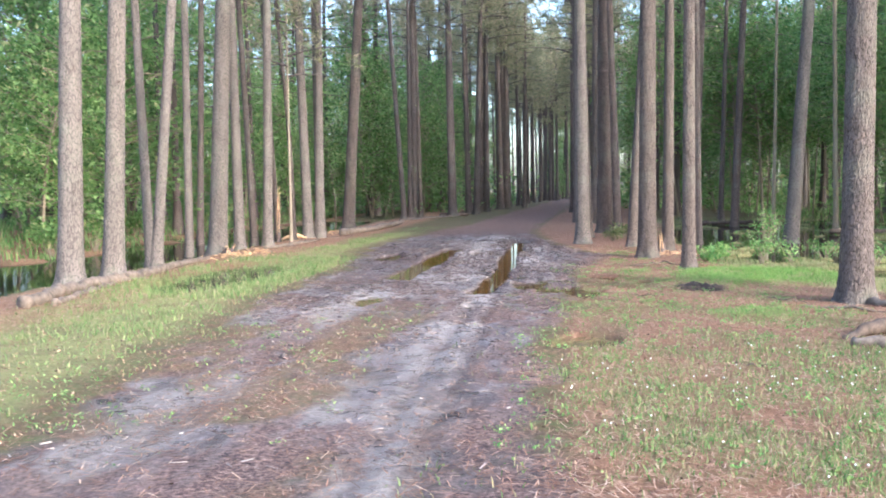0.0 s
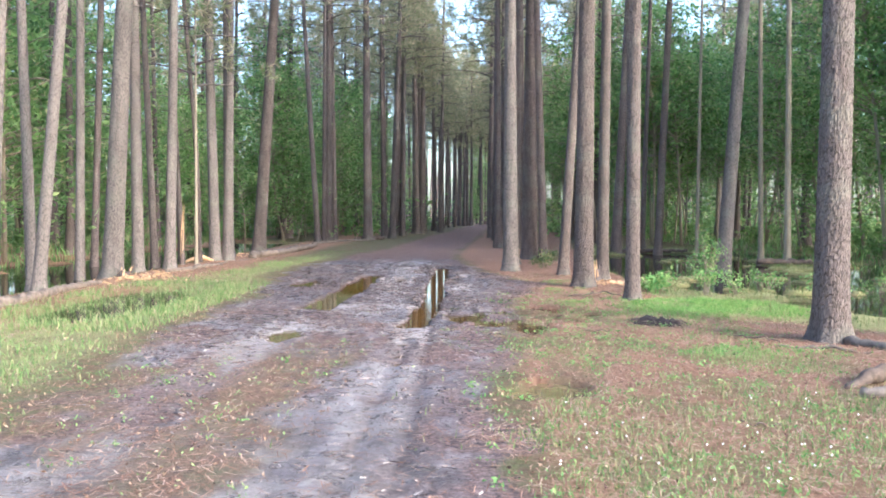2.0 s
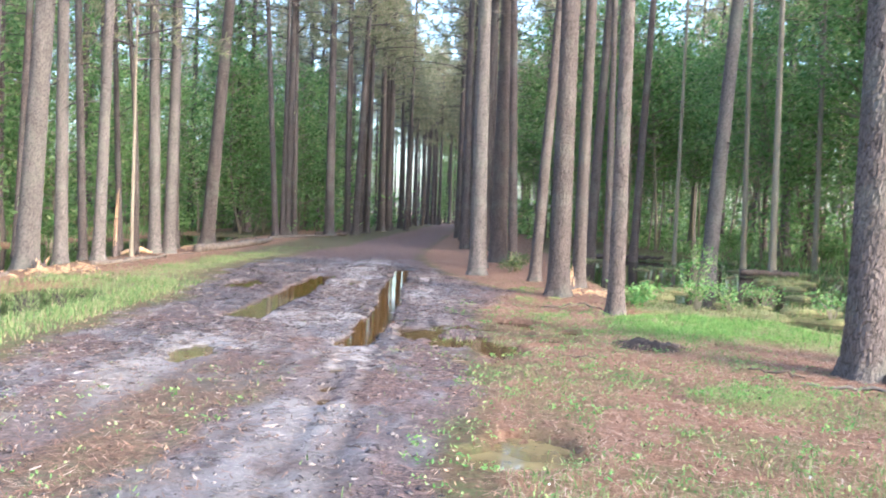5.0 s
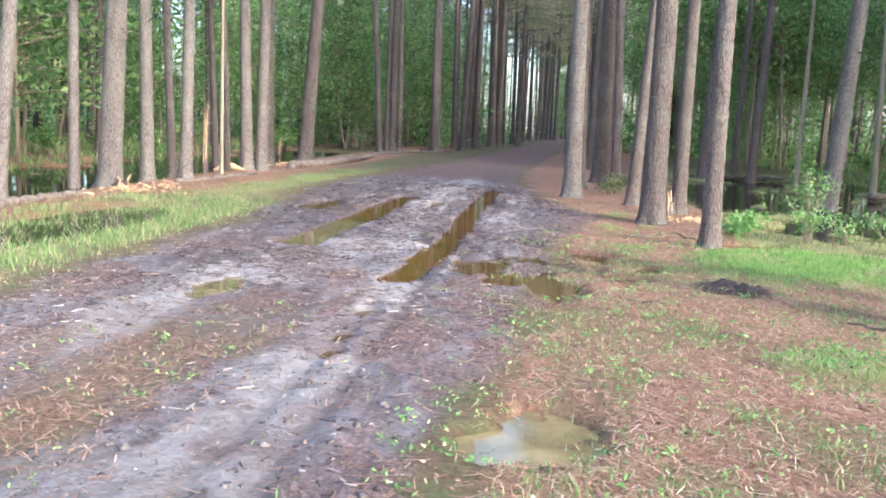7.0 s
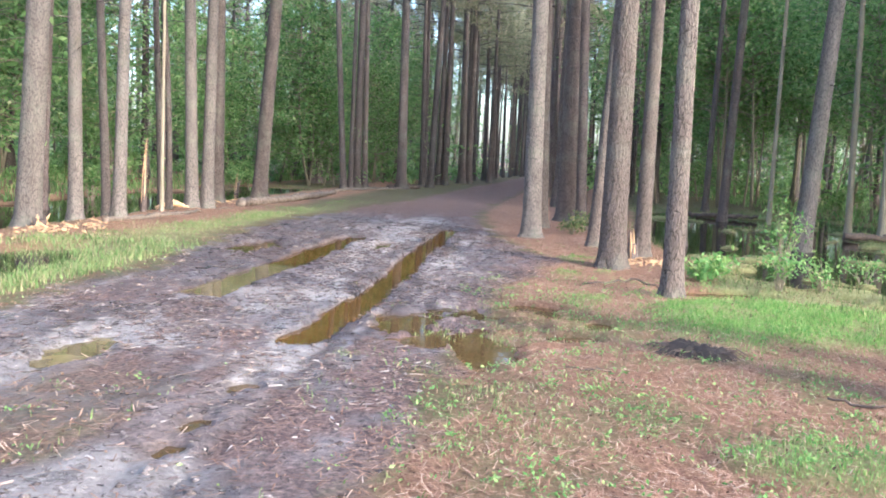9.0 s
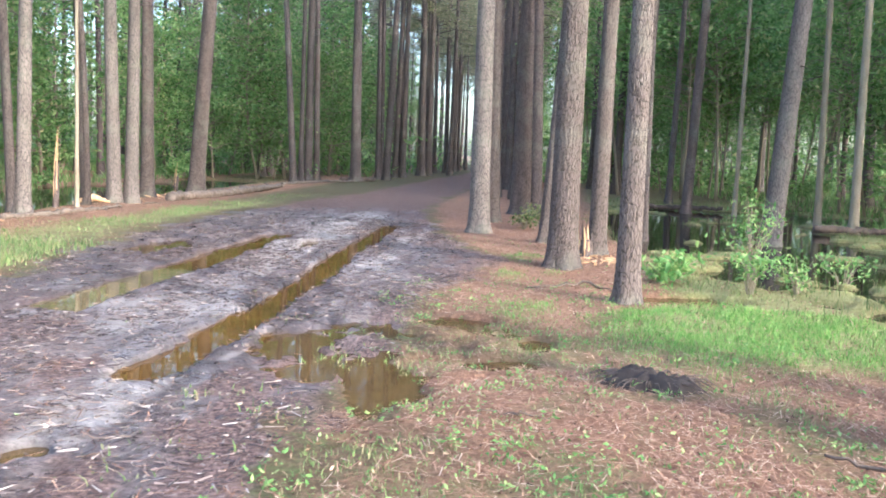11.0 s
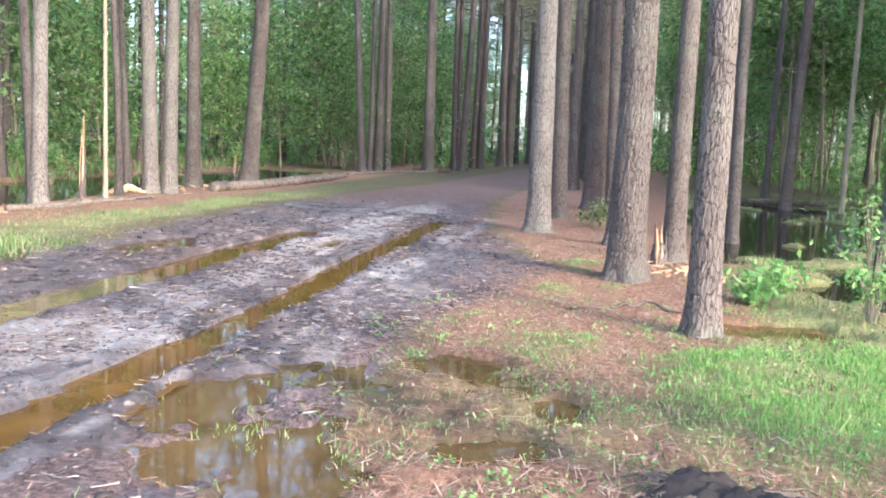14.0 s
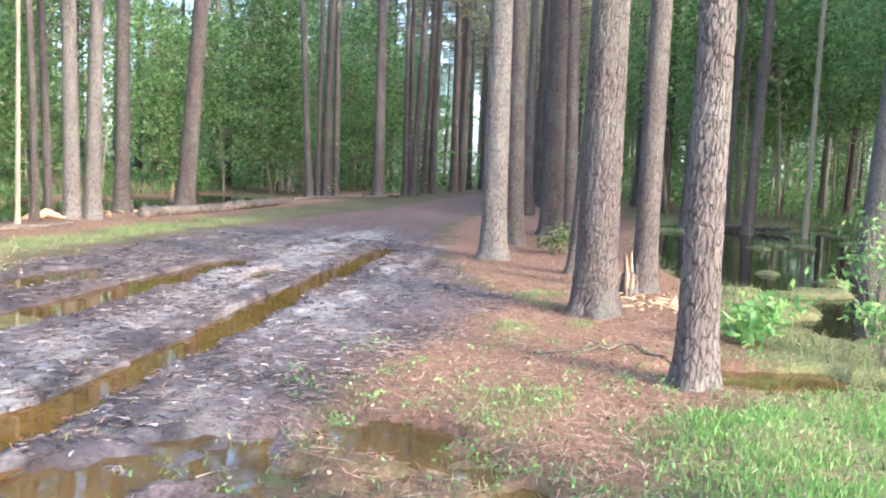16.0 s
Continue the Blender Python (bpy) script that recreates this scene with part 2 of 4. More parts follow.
def value_noise(x, y, seed=0):
    xi, yi = np.floor(x).astype(np.int64), np.floor(y).astype(np.int64)
    u, w = x - xi, y - yi
    u, w = u * u * (3 - 2 * u), w * w * (3 - 2 * w)

    def h(a, b):
        n = (a * 374761393 + b * 668265263 + seed * 974711) & 0x7FFFFFFF
        n = ((n ^ (n >> 13)) * 1274126177) & 0x7FFFFFFF
        return ((n ^ (n >> 16)) & 0xFFFF) / 65535.0
    return ((h(xi, yi) * (1 - u) + h(xi + 1, yi) * u) * (1 - w) + (h(xi, yi + 1) * (1 - u) + h(xi + 1, yi + 1) * u) * w) * 2 - 1


def fbm(x, y, seed=0, octaves=4):
    return sum(value_noise(x * 2 ** o, y * 2 ** o, seed + o) / 2 ** o for o in range(octaves)) / 1.7


def smooth(e0, e1, x):
    t = np.clip((x - e0) / (e1 - e0), 0, 1)
    return t * t * (3 - 2 * t)


# ---- plan of the ground ----
MUD_L = ((-60, 0, 8, 13, 20, 26, 31, 40, 62, 104, 400), (-4.5, -3.4, -3.4, -3.95, -4.3, -4.8, -4.3, -3.5, -2.2, 0.3, 17))
MUD_R = ((-60, 2, 6, 7.6, 10.5, 14.4, 18, 20.5, 21.6, 23, 25.7, 30, 33, 43, 68, 131, 400), (-3, 0.2, -0.1, -0.2, 0.0, 0.33, 0.45, 1.05, 1.2, 0.75, 0.15, -0.4, -0.6, -0.2, 1.2, 4.7, 19))
SHORE_R = ((-60, 8, 12, 17, 19, 21, 23, 30, 36, 45, 60, 400), (30, 12, 7.4, 5.2, 4.3, 3.8, 3.3, 3.4, 4.2, 6.5, 12, 60))
RUT_R = ((13.7, 15, 16, 18.3, 21, 23, 27.3), (-1.1, -0.98, -0.92, -0.86, -0.93, -0.87, -0.87))
RUT_L = ((16, 18, 19.2, 21, 24.2), (-2.72, -2.65, -2.58, -2.56, -2.44))
PUDDLES = (  # x, y, half width, half length, depth, clay-coloured
    (0.38, 9.45, 0.44, 0.42, 0.07, 1), (-2.66, 13.0, 0.24, 0.62, 0.08, 1), (0.50, 13.85, 0.27, 0.85, 0.07, 0), (-0.34, 15.2, 0.26, 0.55, 0.06, 0),
    (0.85, 16.3, 0.34, 0.27, 0.06, 0), (1.32, 14.7, 0.26, 0.22, 0.07, 0), (1.59, 15.6, 0.12, 0.13, 0.06, 0), (-0.06, 14.2, 0.20, 0.28, 0.07, 0),
    (-1.04, 12.36, 0.11, 0.20, 0.06, 0), (-1.06, 11.43, 0.08, 0.15, 0.06, 0), (-1.04, 10.9, 0.09, 0.16, 0.06, 0), (3.35, 18.3, 0.60, 0.45, 0.12, 0),
    (-3.65, 21.4, 0.45, 1.0, 0.09, 0), (-1.75, 22.6, 0.14, 0.9, 0.07, 0))
LEVEL, SWAMP_LEVEL = -0.035, -0.055


def plan(x, y):
    """Height and surface shares of the ground."""
    wob = 0.35 * fbm(x * 0.9, y * 0.9, 5) + 0.12 * fbm(x * 4, y * 4, 9)
    fine_n = np.clip(0.5 + 1.5 * fbm(x * 2.1, y * 2.1, 19), 0, 1)
    left, right = np.interp(y, *MUD_L), np.interp(y, *MUD_R)
    rag = wob + 0.30 * fbm(x * 2.3, y * 1.7, 63) + 0.10 * fbm(x * 11, y * 11, 64)
    mud = smooth(-0.25, 0.2, x - left + rag) * smooth(-0.22, 0.12, right - x + rag)
    far = smooth(29, 38, y)
    patch = smooth(-0.08, 0.22, fbm(x * 0.9 + 3, y * 0.6, 21)) * smooth(14, 9, y) * smooth(-0.9, -1.6, x)
    track = np.maximum(np.maximum(np.exp(-((x + 1.12) / 0.08) ** 2), np.exp(-((x + 0.80) / 0.08) ** 2)), np.exp(-((x + 2.7) / 0.2) ** 2))
    mud_share = mud * (1 - 0.25 * far) * (1 - 0.8 * patch * (1 - track))
    green = smooth(-0.2, -0.9, x - left + wob) * smooth(-0.5, 0.4, x + wob - np.interp(y, (8, 16, 24, 40), (-7.4, -7.1, -6.5, -5.4))) * smooth(40, 27, y)
    green = np.maximum(green, smooth(0.1, 0.7, x - right + wob) * smooth(10.2, 8.4, y + wob) * np.clip(0.6 + 0.9 * fbm(x * 1.3, y * 1.3, 33), 0, 1))
    lush = smooth(1.15, 0.55, np.hypot((x - 3.6) / 1.6, (y - 15.9) / 1.75) + 1.1 * wob) * (0.75 + 0.25 * fine_n)
    lush = np.maximum(lush, 0.7 * smooth(1.1, 0.6, np.hypot((x - 2.45) / 0.65, (y - 11.3) / 0.4) + wob))
    for cx, cy, a, b in ((1.52, 17.0, 0.34, 0.6), (1.42, 19.5, 0.24, 0.7), (1.75, 21.5, 0.38, 0.5), (2.0, 19.9, 0.15, 0.2)):
        lush = np.maximum(lush, 0.6 * fine_n * smooth(1.3, 0.4, np.hypot((x - cx) / a, (y - cy) / b) + wob))
    strewn = 0.45 + 0.55 * smooth(-0.3, 0.1, fbm(x * 1.7, y * 1.7, 66) + 0.15 * fbm(x * 9, y * 9, 68))
    strewn = np.maximum(strewn, smooth(15, 18, y))
    needle = smooth(-0.1, 0.4, x - right + rag) * smooth(1.0, 0.1, x + wob - np.interp(y, (0, 11, 13.5, 17, 19, 24, 45, 90), (5.5, 5.4, 4.4, 2.7, 2.7, 3.0, 4.5, 8))) * (1 - lush) * strewn
    verge = 0.75 * smooth(0.2, 0.9, x + wob - np.interp(y, (0, 11, 13.5, 17, 19, 24, 45), (5.6, 5.6, 4.4, 2.7, 2.8, 3.2, 4.5))) * smooth(11, 13, y) * smooth(48, 40, y) * smooth(16, 11, x)
    verge = np.maximum(verge, 0.35 * smooth(0.5, 1.1, x - right + rag) * (1 - strewn) * smooth(5, 8, y) * smooth(6, 4, x))
    needle = np.maximum(needle, smooth(-5.6, -6.6, x + wob) * smooth(-8.9, -7.9, x) * smooth(-5, 12, y) * 0.9)
    needle = np.maximum(needle, smooth(-10.8, -12.2, x + 2 * wob) * smooth(-26, -17, x) * 0.75)
    needle = np.maximum(needle, np.maximum(far * mud * 0.8, 0.3 * patch * mud))
    z = 0.014 * fbm(x * 0.6, y * 0.6, 2) + 0.016 + 0.006 * fbm(x * 5, y * 5, 4)
    z = z + mud * (1 - far) * ((0.4 + 0.6 * smooth(13, 20, y)) * (0.034 * fbm(x * 3.4, y * 1.5, 7) + 0.032 * np.abs(fbm(x * 7, y * 3.6, 8, 3)) + 0.016 * smooth(12, 15, y) * value_noise(x * 10, y * 7, 10)) - 0.008) + lush * 0.085
    z = z - 0.04 * track * mud * smooth(15, 12, y) * (0.75 + 0.25 * np.sign(np.sin(y * 38 + 4 * np.sign(x + 0.96)))) * (0.8 + 0.4 * fbm(x * 2, y * 0.7, 3))
    z = np.maximum(z, -0.024)
    deep = 0.25 * track * mud * smooth(15, 12, y)
    for line, half, lo, hi in ((RUT_R, 0.18, 13.7, 27.3), (RUT_L, 0.25, 16.0, 24.6)):
        d = np.abs(x - np.interp(y, *line)) + 0.07 * fbm(x * 3, y * 1.5, 12) + 0.05 * fbm(x * 9, y * 5, 13)
        run = smooth(lo - 0.1, lo + 0.4, y) * smooth(hi + 0.5, hi - 2.5, y)
        z = z + 0.014 * np.exp(-((d - half - 0.10) / 0.09) ** 2) * run * (0.85 + 0.5 * fbm(x * 4, y * 4, 17))
        cut = smooth(half + 0.035, half - 0.035, d) * run
        z, deep = z - 0.16 * cut, np.maximum(deep, cut)
    for cx, cy, a, b, dep, clay in PUDDLES:
        cut = smooth(1.25, 0.7, np.hypot((x - cx) / a, (y - cy) / b) + 0.6 * fbm(x * 3.2, y * 3.2, 14) + 0.3 * fbm(x * 10, y * 10, 15))
        z, deep = z - (dep + 0.02) * cut, np.maximum(deep, 0.6 * cut)
    # shallow flooded stretch of the track edge
    flood = smooth(1.1, 0.7, np.hypot((x - 0.55) / 1.35, (y - 15.2) / 1.6) + 0.5 * fbm(x * 1.5, y * 1.5, 52))
    z = z - 0.052 * flood * smooth(-0.4, 0.08, fbm(x * 2.6, y * 2.6, 54) + 0.85 * fbm(x * 7, y * 7, 55))
    # flooded woods on both sides of the track
    hum = fbm(x * 0.55, y * 0.55, 41)
    fine_hum = fbm(x * 1.7, y * 1.7, 44)
    wet_r = smooth(-0.1, 0.9, x - np.interp(y, *SHORE_R) + 1.2 * wob) * smooth(46, 38, y + 3 * hum) * smooth(15, 11, x + 3 * hum)
    wet_l = smooth(-8.5, -9.1, x + 0.7 * wob) * smooth(-13.5, -11.6, x + 2.5 * hum) * smooth(50, 44, y)
    pool = 0.8 * smooth(1.2, 0.6, np.hypot((x + 6.1) / 1.0, (y - 16.9) / 3.0) + 0.6 * wob)
    green = green * (1 - np.minimum(1, 1.1 * pool))
    low = np.maximum(wet_r * smooth(0.42, 0.12, hum * 0.7 + fine_hum * 0.5), np.maximum(wet_l, pool * 0.75))
    z = z - 0.22 * low
    bank = smooth(-12.5, -18, x) * 0.35 * (1 + 0.5 * hum)
    z = z + bank
    needle = needle * (1 - wet_r * 0.85)
    return z, mud_share, needle, np.clip(np.maximum(np.maximum(green * (0.55 + 0.35 * fine_n), lush), np.maximum(verge, wet_r * 0.75) * (1 - low)), 0, 1), np.maximum(deep, low), green, lush, np.maximum(verge * 0.5, wet_r), low


def mud_tones(x, y):
    """Shares of dark wet mud, pale silt (with wet sheen painted in between the ruts) and needle-stained mud on the
    track.
    """
    left, right = np.interp(y, *MUD_L), np.interp(y, *MUD_R)
    n1, n2, n3 = fbm(x * 1.5, y * 0.4, 111), fbm(x * 3.0, y * 0.8, 112), fbm(x * 1.1, y * 0.7, 113)
    tear = fbm(x * 6, y * 3, 114)
    dark = smooth(0.02, 0.32, n1 + 0.35 * tear + 0.40 * smooth(18, 25, y) + 0.28 * smooth(-2.6, -3.4, x) * smooth(15, 18, y))
    dark = np.maximum(dark, smooth(-1.0, -0.35, x - right + 0.6 * tear) * smooth(14.5, 17.5, y) * smooth(36, 30, y) * 0.85)
    rr, rl = np.interp(y, *RUT_R), np.interp(y, *RUT_L)
    # silt lanes; the one between the ruts is paler, wet sheen put into its colour
    lanes = np.exp(-((x - rr) / 0.42) ** 2) * smooth(15, 13, y) + 0.9 * np.exp(-((x - rl) / 0.42) ** 2) * smooth(17, 15, y) + 1.1 * np.exp(-((x - rr + 0.85) / 0.45) ** 2) * smooth(12, 14, y) + 0.5 * np.exp(-((x - rr - 0.75) / 0.3) ** 2) * smooth(15, 17, y)
    pale = smooth(0.35, 0.75, lanes + 0.9 * n2 + 0.5 * tear - 0.05) * smooth(35, 29, y) * (0.6 + 0.4 * smooth(9, 13, y))
    red = smooth(0.05, 0.30, n3 + 0.3 * tear + 0.22 * np.exp(-((x + 2.3) / 0.7) ** 2)) * (0.75 * smooth(17, 14, y) + 0.2)
    red = np.maximum(red, smooth(-0.9, -0.1, x - right + 0.7 * tear) * 0.75)
    red = np.maximum(red, smooth(28.5, 33, y + 2 * tear))
    return np.clip(dark, 0, 1), np.clip(pale * (1 - 0.5 * red), 0, 1), np.clip(red * (1 - 0.6 * pale), 0, 1)


def axis(lo_far, spans, hi_far):
    """Grid lines: given steps inside the spans, growing steps beyond."""
    inner = np.concatenate([np.arange(a, b, s) for a, b, s in spans] + [[spans[-1][1]]])
    out, step, v = [], spans[-1][2], inner[-1]
    while v < hi_far:
        step *= 1.25
        v += step
        out.append(v)
    back, step, v = [], spans[0][2], inner[0]
    while v > lo_far:
        step *= 1.25
        v -= step
        back.append(v)
    return np.concatenate([back[::-1], inner, out])


def make_ground():
    xs = axis(-900, [(-13, -5, 0.12), (-5, 4.2, 0.045), (4.2, 12, 0.12)], 900)
    ys = axis(-900, [(1.5, 28, 0.05), (28, 48, 0.12)], 1500)
    X, Y = np.meshgrid(xs, ys)
    x, y = X.ravel(), Y.ravel()
    z, mud, needle, green, deep, *_ = plan(x, y)
    dark, pale, red = mud_tones(x, y)
    nx, ny = len(xs), len(ys)
    i = (np.arange(ny - 1)[:, None] * nx + np.arange(nx - 1)[None]).ravel()
    me = mesh_of("ground", np.stack([x, y, z], 1), np.stack([i, i + 1, i + 1 + nx, i + nx], 1), GROUND, True)
    for name, val in (("mud", mud), ("needle", needle), ("green", green), ("deep", deep), ("dark", dark), ("pale", pale), ("red", red)):
        me.attributes.new(name, "FLOAT", "POINT").data.foreach_set("value", val.astype(np.float32))
    tagged(new("ground", me), "wet forest floor with rutted grey mud, pine needles and grass", "ground", kind="structure")


def height(x, y):
    return plan(np.atleast_1d(np.asarray(x, float)), np.atleast_1d(np.asarray(y, float)))[0]


def make_water(name, x0, x1, y0, y1, z, material, label):
    c = ((x0 + x1) / 2, (y0 + y1) / 2)
    n = 12
    ang = np.linspace(0, 2 * np.pi, 4 * n, endpoint=False)
    sq = np.maximum(np.abs(np.cos(ang)), np.abs(np.sin(ang))) ** 0.8
    ring = np.stack([np.cos(ang) / sq * (x1 - x0) / 2, np.sin(ang) / sq * (y1 - y0) / 2, 0 * ang], 1)
    v = np.concatenate([ring, ring * 0.999 + (0, 0, -0.004)])
    m = len(ring)
    f = [list(range(m))] + [[i, m + i, m + (i + 1) % m, (i + 1) % m] for i in range(m)]
    ob = new(name, mesh_of(name, v, f, material))
    ob.location = (*c, z)
    tagged(ob, label, "water", kind="structure")


make_ground()
for cx, cy, a, b, dep, clay in PUDDLES:
    make_water("puddle", cx - a * 1.5, cx + a * 1.5, cy - b * 1.5, cy + b * 1.5, LEVEL if cx < 3 else -0.05, WATER_TAN if clay else WATER_SHALLOW,
               "shallow clay-coloured rain puddle in the mud" if clay else "shallow brown rain puddle on the track")
make_water("water_shallow", -0.75, 2.3, 13.2, 17.2, LEVEL + 0.002, WATER_SHALLOW, "sheet of shallow brown water with needles standing out")
make_water("water_rut", -1.32, -0.58, 13.2, 28.0, LEVEL + 0.022, WATER_RUT, "long wheel rut filled with brown water")
make_water("water_rut", -3.08, -2.2, 15.0, 19.0, LEVEL + 0.022, WATER_TAN, "wheel rut filled with yellowish clay water")
make_water("water_rut", -3.02, -2.08, 18.85, 25.0, LEVEL + 0.019, WATER_RUT, "long wheel rut filled with brown water")
make_water("water_swamp", 2.9, 17, 10.5, 47, SWAMP_LEVEL, WATER_SWAMP, "dark still swamp water among the trees")
make_water("water_swamp", -16, -4.4, -8, 51, SWAMP_LEVEL, WATER_SWAMP, "dark still swamp water behind the fallen logs")


# ---- trees ----
def trunk_mesh(r, h, lean, seed, detail, material, bend=0.0, side=0.0):
    """Tapered trunk with root flare; near ones carry bark plates as relief. Lean is sideways shift per metre."""
    g = np.random.default_rng(seed)
    sides, step = ((72, 0.03), (36, 0.12), (16, 0.5), (8, 1.5))[detail]
    top = min(h, 7.0) if detail == 0 else h
    zs = np.concatenate([np.arange(-0.25, top, step), np.linspace(top, h, 8)]) if top < h else np.append(np.arange(-0.25, h, step), h)
    ang = np.linspace(0, 2 * np.pi, sides, endpoint=False)
    Z, A = np.meshgrid(zs, ang, indexing="ij")
    taper = 1 - 0.62 * np.clip(Z / h, 0, 1) ** 1.1
    ph = g.uniform(0, 6.28, 3)
    lobes = 0.5 + 0.5 * np.cos(A * int(g.integers(4, 6)) + ph[0])
    flare = 0.42 * np.exp(-np.clip(Z, -0.1, None) / 0.16) * (0.45 + 0.75 * lobes) + 0.12 * np.exp(-np.clip(Z, 0, None) / 0.8)
    R = r * (taper + flare) * (1 + 0.03 * np.cos(2 * A + ph[1] + Z * 0.3))
    if detail < 2:
        n = max(6, int(round(2 * math.pi * r / 0.040)))
        u, w = A / (2 * np.pi) * n, Z / 0.11 + 0.5 * value_noise(A * 6, Z * 9, 31) + np.sin(A * 3 + ph[2]) * 0.3
        best, second = np.full(u.shape, 9.0), np.full(u.shape, 9.0)
        ui, wi = np.floor(u).astype(np.int64), np.floor(w).astype(np.int64)
        for a in (-1, 0, 1):
            for b in (-1, 0, 1):
                cu, cw = ui + a, wi + b
                key = (np.mod(cu, n) * 73856093 + cw * 19349663 + seed * 83492791) & 0x7FFFFFFF
                key = ((key ^ (key >> 13)) * 1274126177) & 0x7FFFFFFF
                d = np.hypot(u - cu - (key & 1023) / 1023, w - cw - ((key >> 10) & 1023) / 1023)
                second = np.where(d < best, best, np.minimum(second, d))
                best = np.minimum(best, d)
        R = R + min(0.011, 0.06 * r) * (smooth(0.0, 0.34, second - best) - 0.8) + 0.003 * value_noise(A * 20, Z * 30, seed)
    zz = np.clip(Z, 0, None)
    v = np.stack([R * np.cos(A) + lean * zz + bend * np.sin(zz / 6.0 * 3.14) * 0.5, R * np.sin(A) + side * zz, Z], -1).reshape(-1, 3)
    m = len(zs)
    i = np.arange(m - 1)[:, None] * sides + np.arange(sides)[None]
    j = np.arange(m - 1)[:, None] * sides + (np.arange(sides)[None] + 1) % sides
    f = np.stack([i, j, j + sides, i + sides], -1).reshape(-1, 4).tolist() + [list(range((m - 1) * sides, m * sides))]
    return mesh_of("trunk", v, f, material, detail > 0)


def crown_mesh(seed):
    """Open pine crown: drooping limbs with tufts of needles, from 0 up to 8 m."""
    g = np.random.default_rng(seed)
    wood, tufts = Soup(), Soup()
    for k in range(26):
        z = 8 * (k / 26) ** 0.9
        L = (2.9 - 2.1 * z / 8) * g.uniform(0.6, 1.15)
        a = k * 2.4 + g.uniform(-0.5, 0.5)
        d = np.array([math.cos(a), math.sin(a), 0])
        t = np.linspace(0, 1, 5)
        p = d * (L * t)[:, None] + np.array([0, 0, 1.0]) * (z + L * (0.3 * t - 0.25 * t * t))[:, None] + g.normal(0, 0.05, (5, 3)) * t[:, None]
        add_tube(wood, p, 0.045 * (1 - 0.8 * t) * (1 - 0.05 * z), 4)
        for q in range(10):
            s = g.uniform(0.35, 1.0)
            c = np.array([np.interp(s, t, p[:, e]) for e in range(3)]) + g.normal(0, 0.22, 3)
            m = 13
            dirs = g.normal(size=(m, 3)) + d * 0.5 + (0, 0, 0.2)
            dirs /= np.linalg.norm(dirs, axis=1)[:, None]
            wv = np.cross(dirs, g.normal(size=(m, 3)))
            wv /= np.linalg.norm(wv, axis=1)[:, None]
            ln = g.uniform(0.2, 0.36, m)[:, None]
            v = np.stack([c + wv * 0.016, c - wv * 0.016, c + dirs * ln - wv * 0.012, c + dirs * ln + wv * 0.012], 1).reshape(-1, 3)
            tufts.add(v, np.arange(4 * m).reshape(m, 4))
    return wood.mesh("crown_limbs", BARK_DARK), tufts.mesh("crown", NEEDLES)


def dead_branch_mesh(seed, lo, hi, r, count):
    g = np.random.default_rng(seed)
    s = Soup()
    for k in range(count):
        z, a = g.uniform(lo, hi), g.uniform(0, 6.28)
        L = g.uniform(0.25, 1.5) * (0.5 + 0.5 * (z - lo) / (hi - lo))
        d = np.array([math.cos(a), math.sin(a), 0])
        t = np.linspace(0, 1, 4)
        rr = r * (1 - 0.5 * z / 20)
        p = d * (0.7 * rr + L * t)[:, None] + np.array([0, 0, 1.0]) * (z + L * g.uniform(-0.25, 0.4) * t - 0.15 * L * t * t)[:, None]
        add_tube(s, p + g.normal(0, 0.03, (4, 3)) * t[:, None], 0.016 * (1 - 0.75 * t), 4)
        if L > 0.7:
            e = p[2] + np.array([g.normal(0, 0.3), g.normal(0, 0.3), g.uniform(-0.1, 0.25)])
            add_tube(s, [p[1], (p[1] + e) / 2, e], [0.008, 0.006, 0.003], 3)
    return s.mesh("dead_branch", BARK_DARK)


CROWNS = [crown_mesh(100 + k) for k in range(4)]


def pine(x, y, r, lean=0.0, detail=2, material=None, h=None, bend=0.0, twigs=10, label="tall straight pine with grey-brown plated bark", side=0.0, low=3.5):
    seed = int(abs(x * 137 + y * 311)) + 7
    g = np.random.default_rng(seed)
    h = h or 15 + 18 * min(r, 0.3) + g.uniform(-1, 2)
    tree = tagged(new("pine_tree"), label, "tree", "pines along the track")
    tree.location = (x, y, float(height(x, y)[0]))
    part("trunk", trunk_mesh(r, h, lean, seed, detail, material or BARK, bend, side), tree)
    if twigs:
        skew = Matrix(((1, 0, lean, 0), (0, 1, side, 0), (0, 0, 1, 0), (0, 0, 0, 1)))
        if detail < 3:
            for k in range(twigs):
                me = dead_branch_mesh(seed + k, low, h * 0.6, r, 1)
                me.transform(skew)
                part("dead_branch", me, tree)
        else:
            me = dead_branch_mesh(seed, low, h * 0.6, r, twigs)
            me.transform(skew)
            tagged(part("twig_work", me, tree, "bare broken twigs"), kind="stuff")
    limbs, crown = CROWNS[seed % 4]
    s = (0.75 + 1.6 * min(r, 0.25)) * (1.08 if detail == 3 else 0.95)
    for name, me in (("branchwork", limbs), ("crown", crown)):
        c = tagged(part(name, me, tree), kind="stuff")
        c.location = (lean * (h - 7.5 * s), side * (h - 7.5 * s), h - 7.5 * s)
        c.rotation_euler = (0, 0, g.uniform(0, 6.28))
        c.scale = (s, s, s)
    return tree


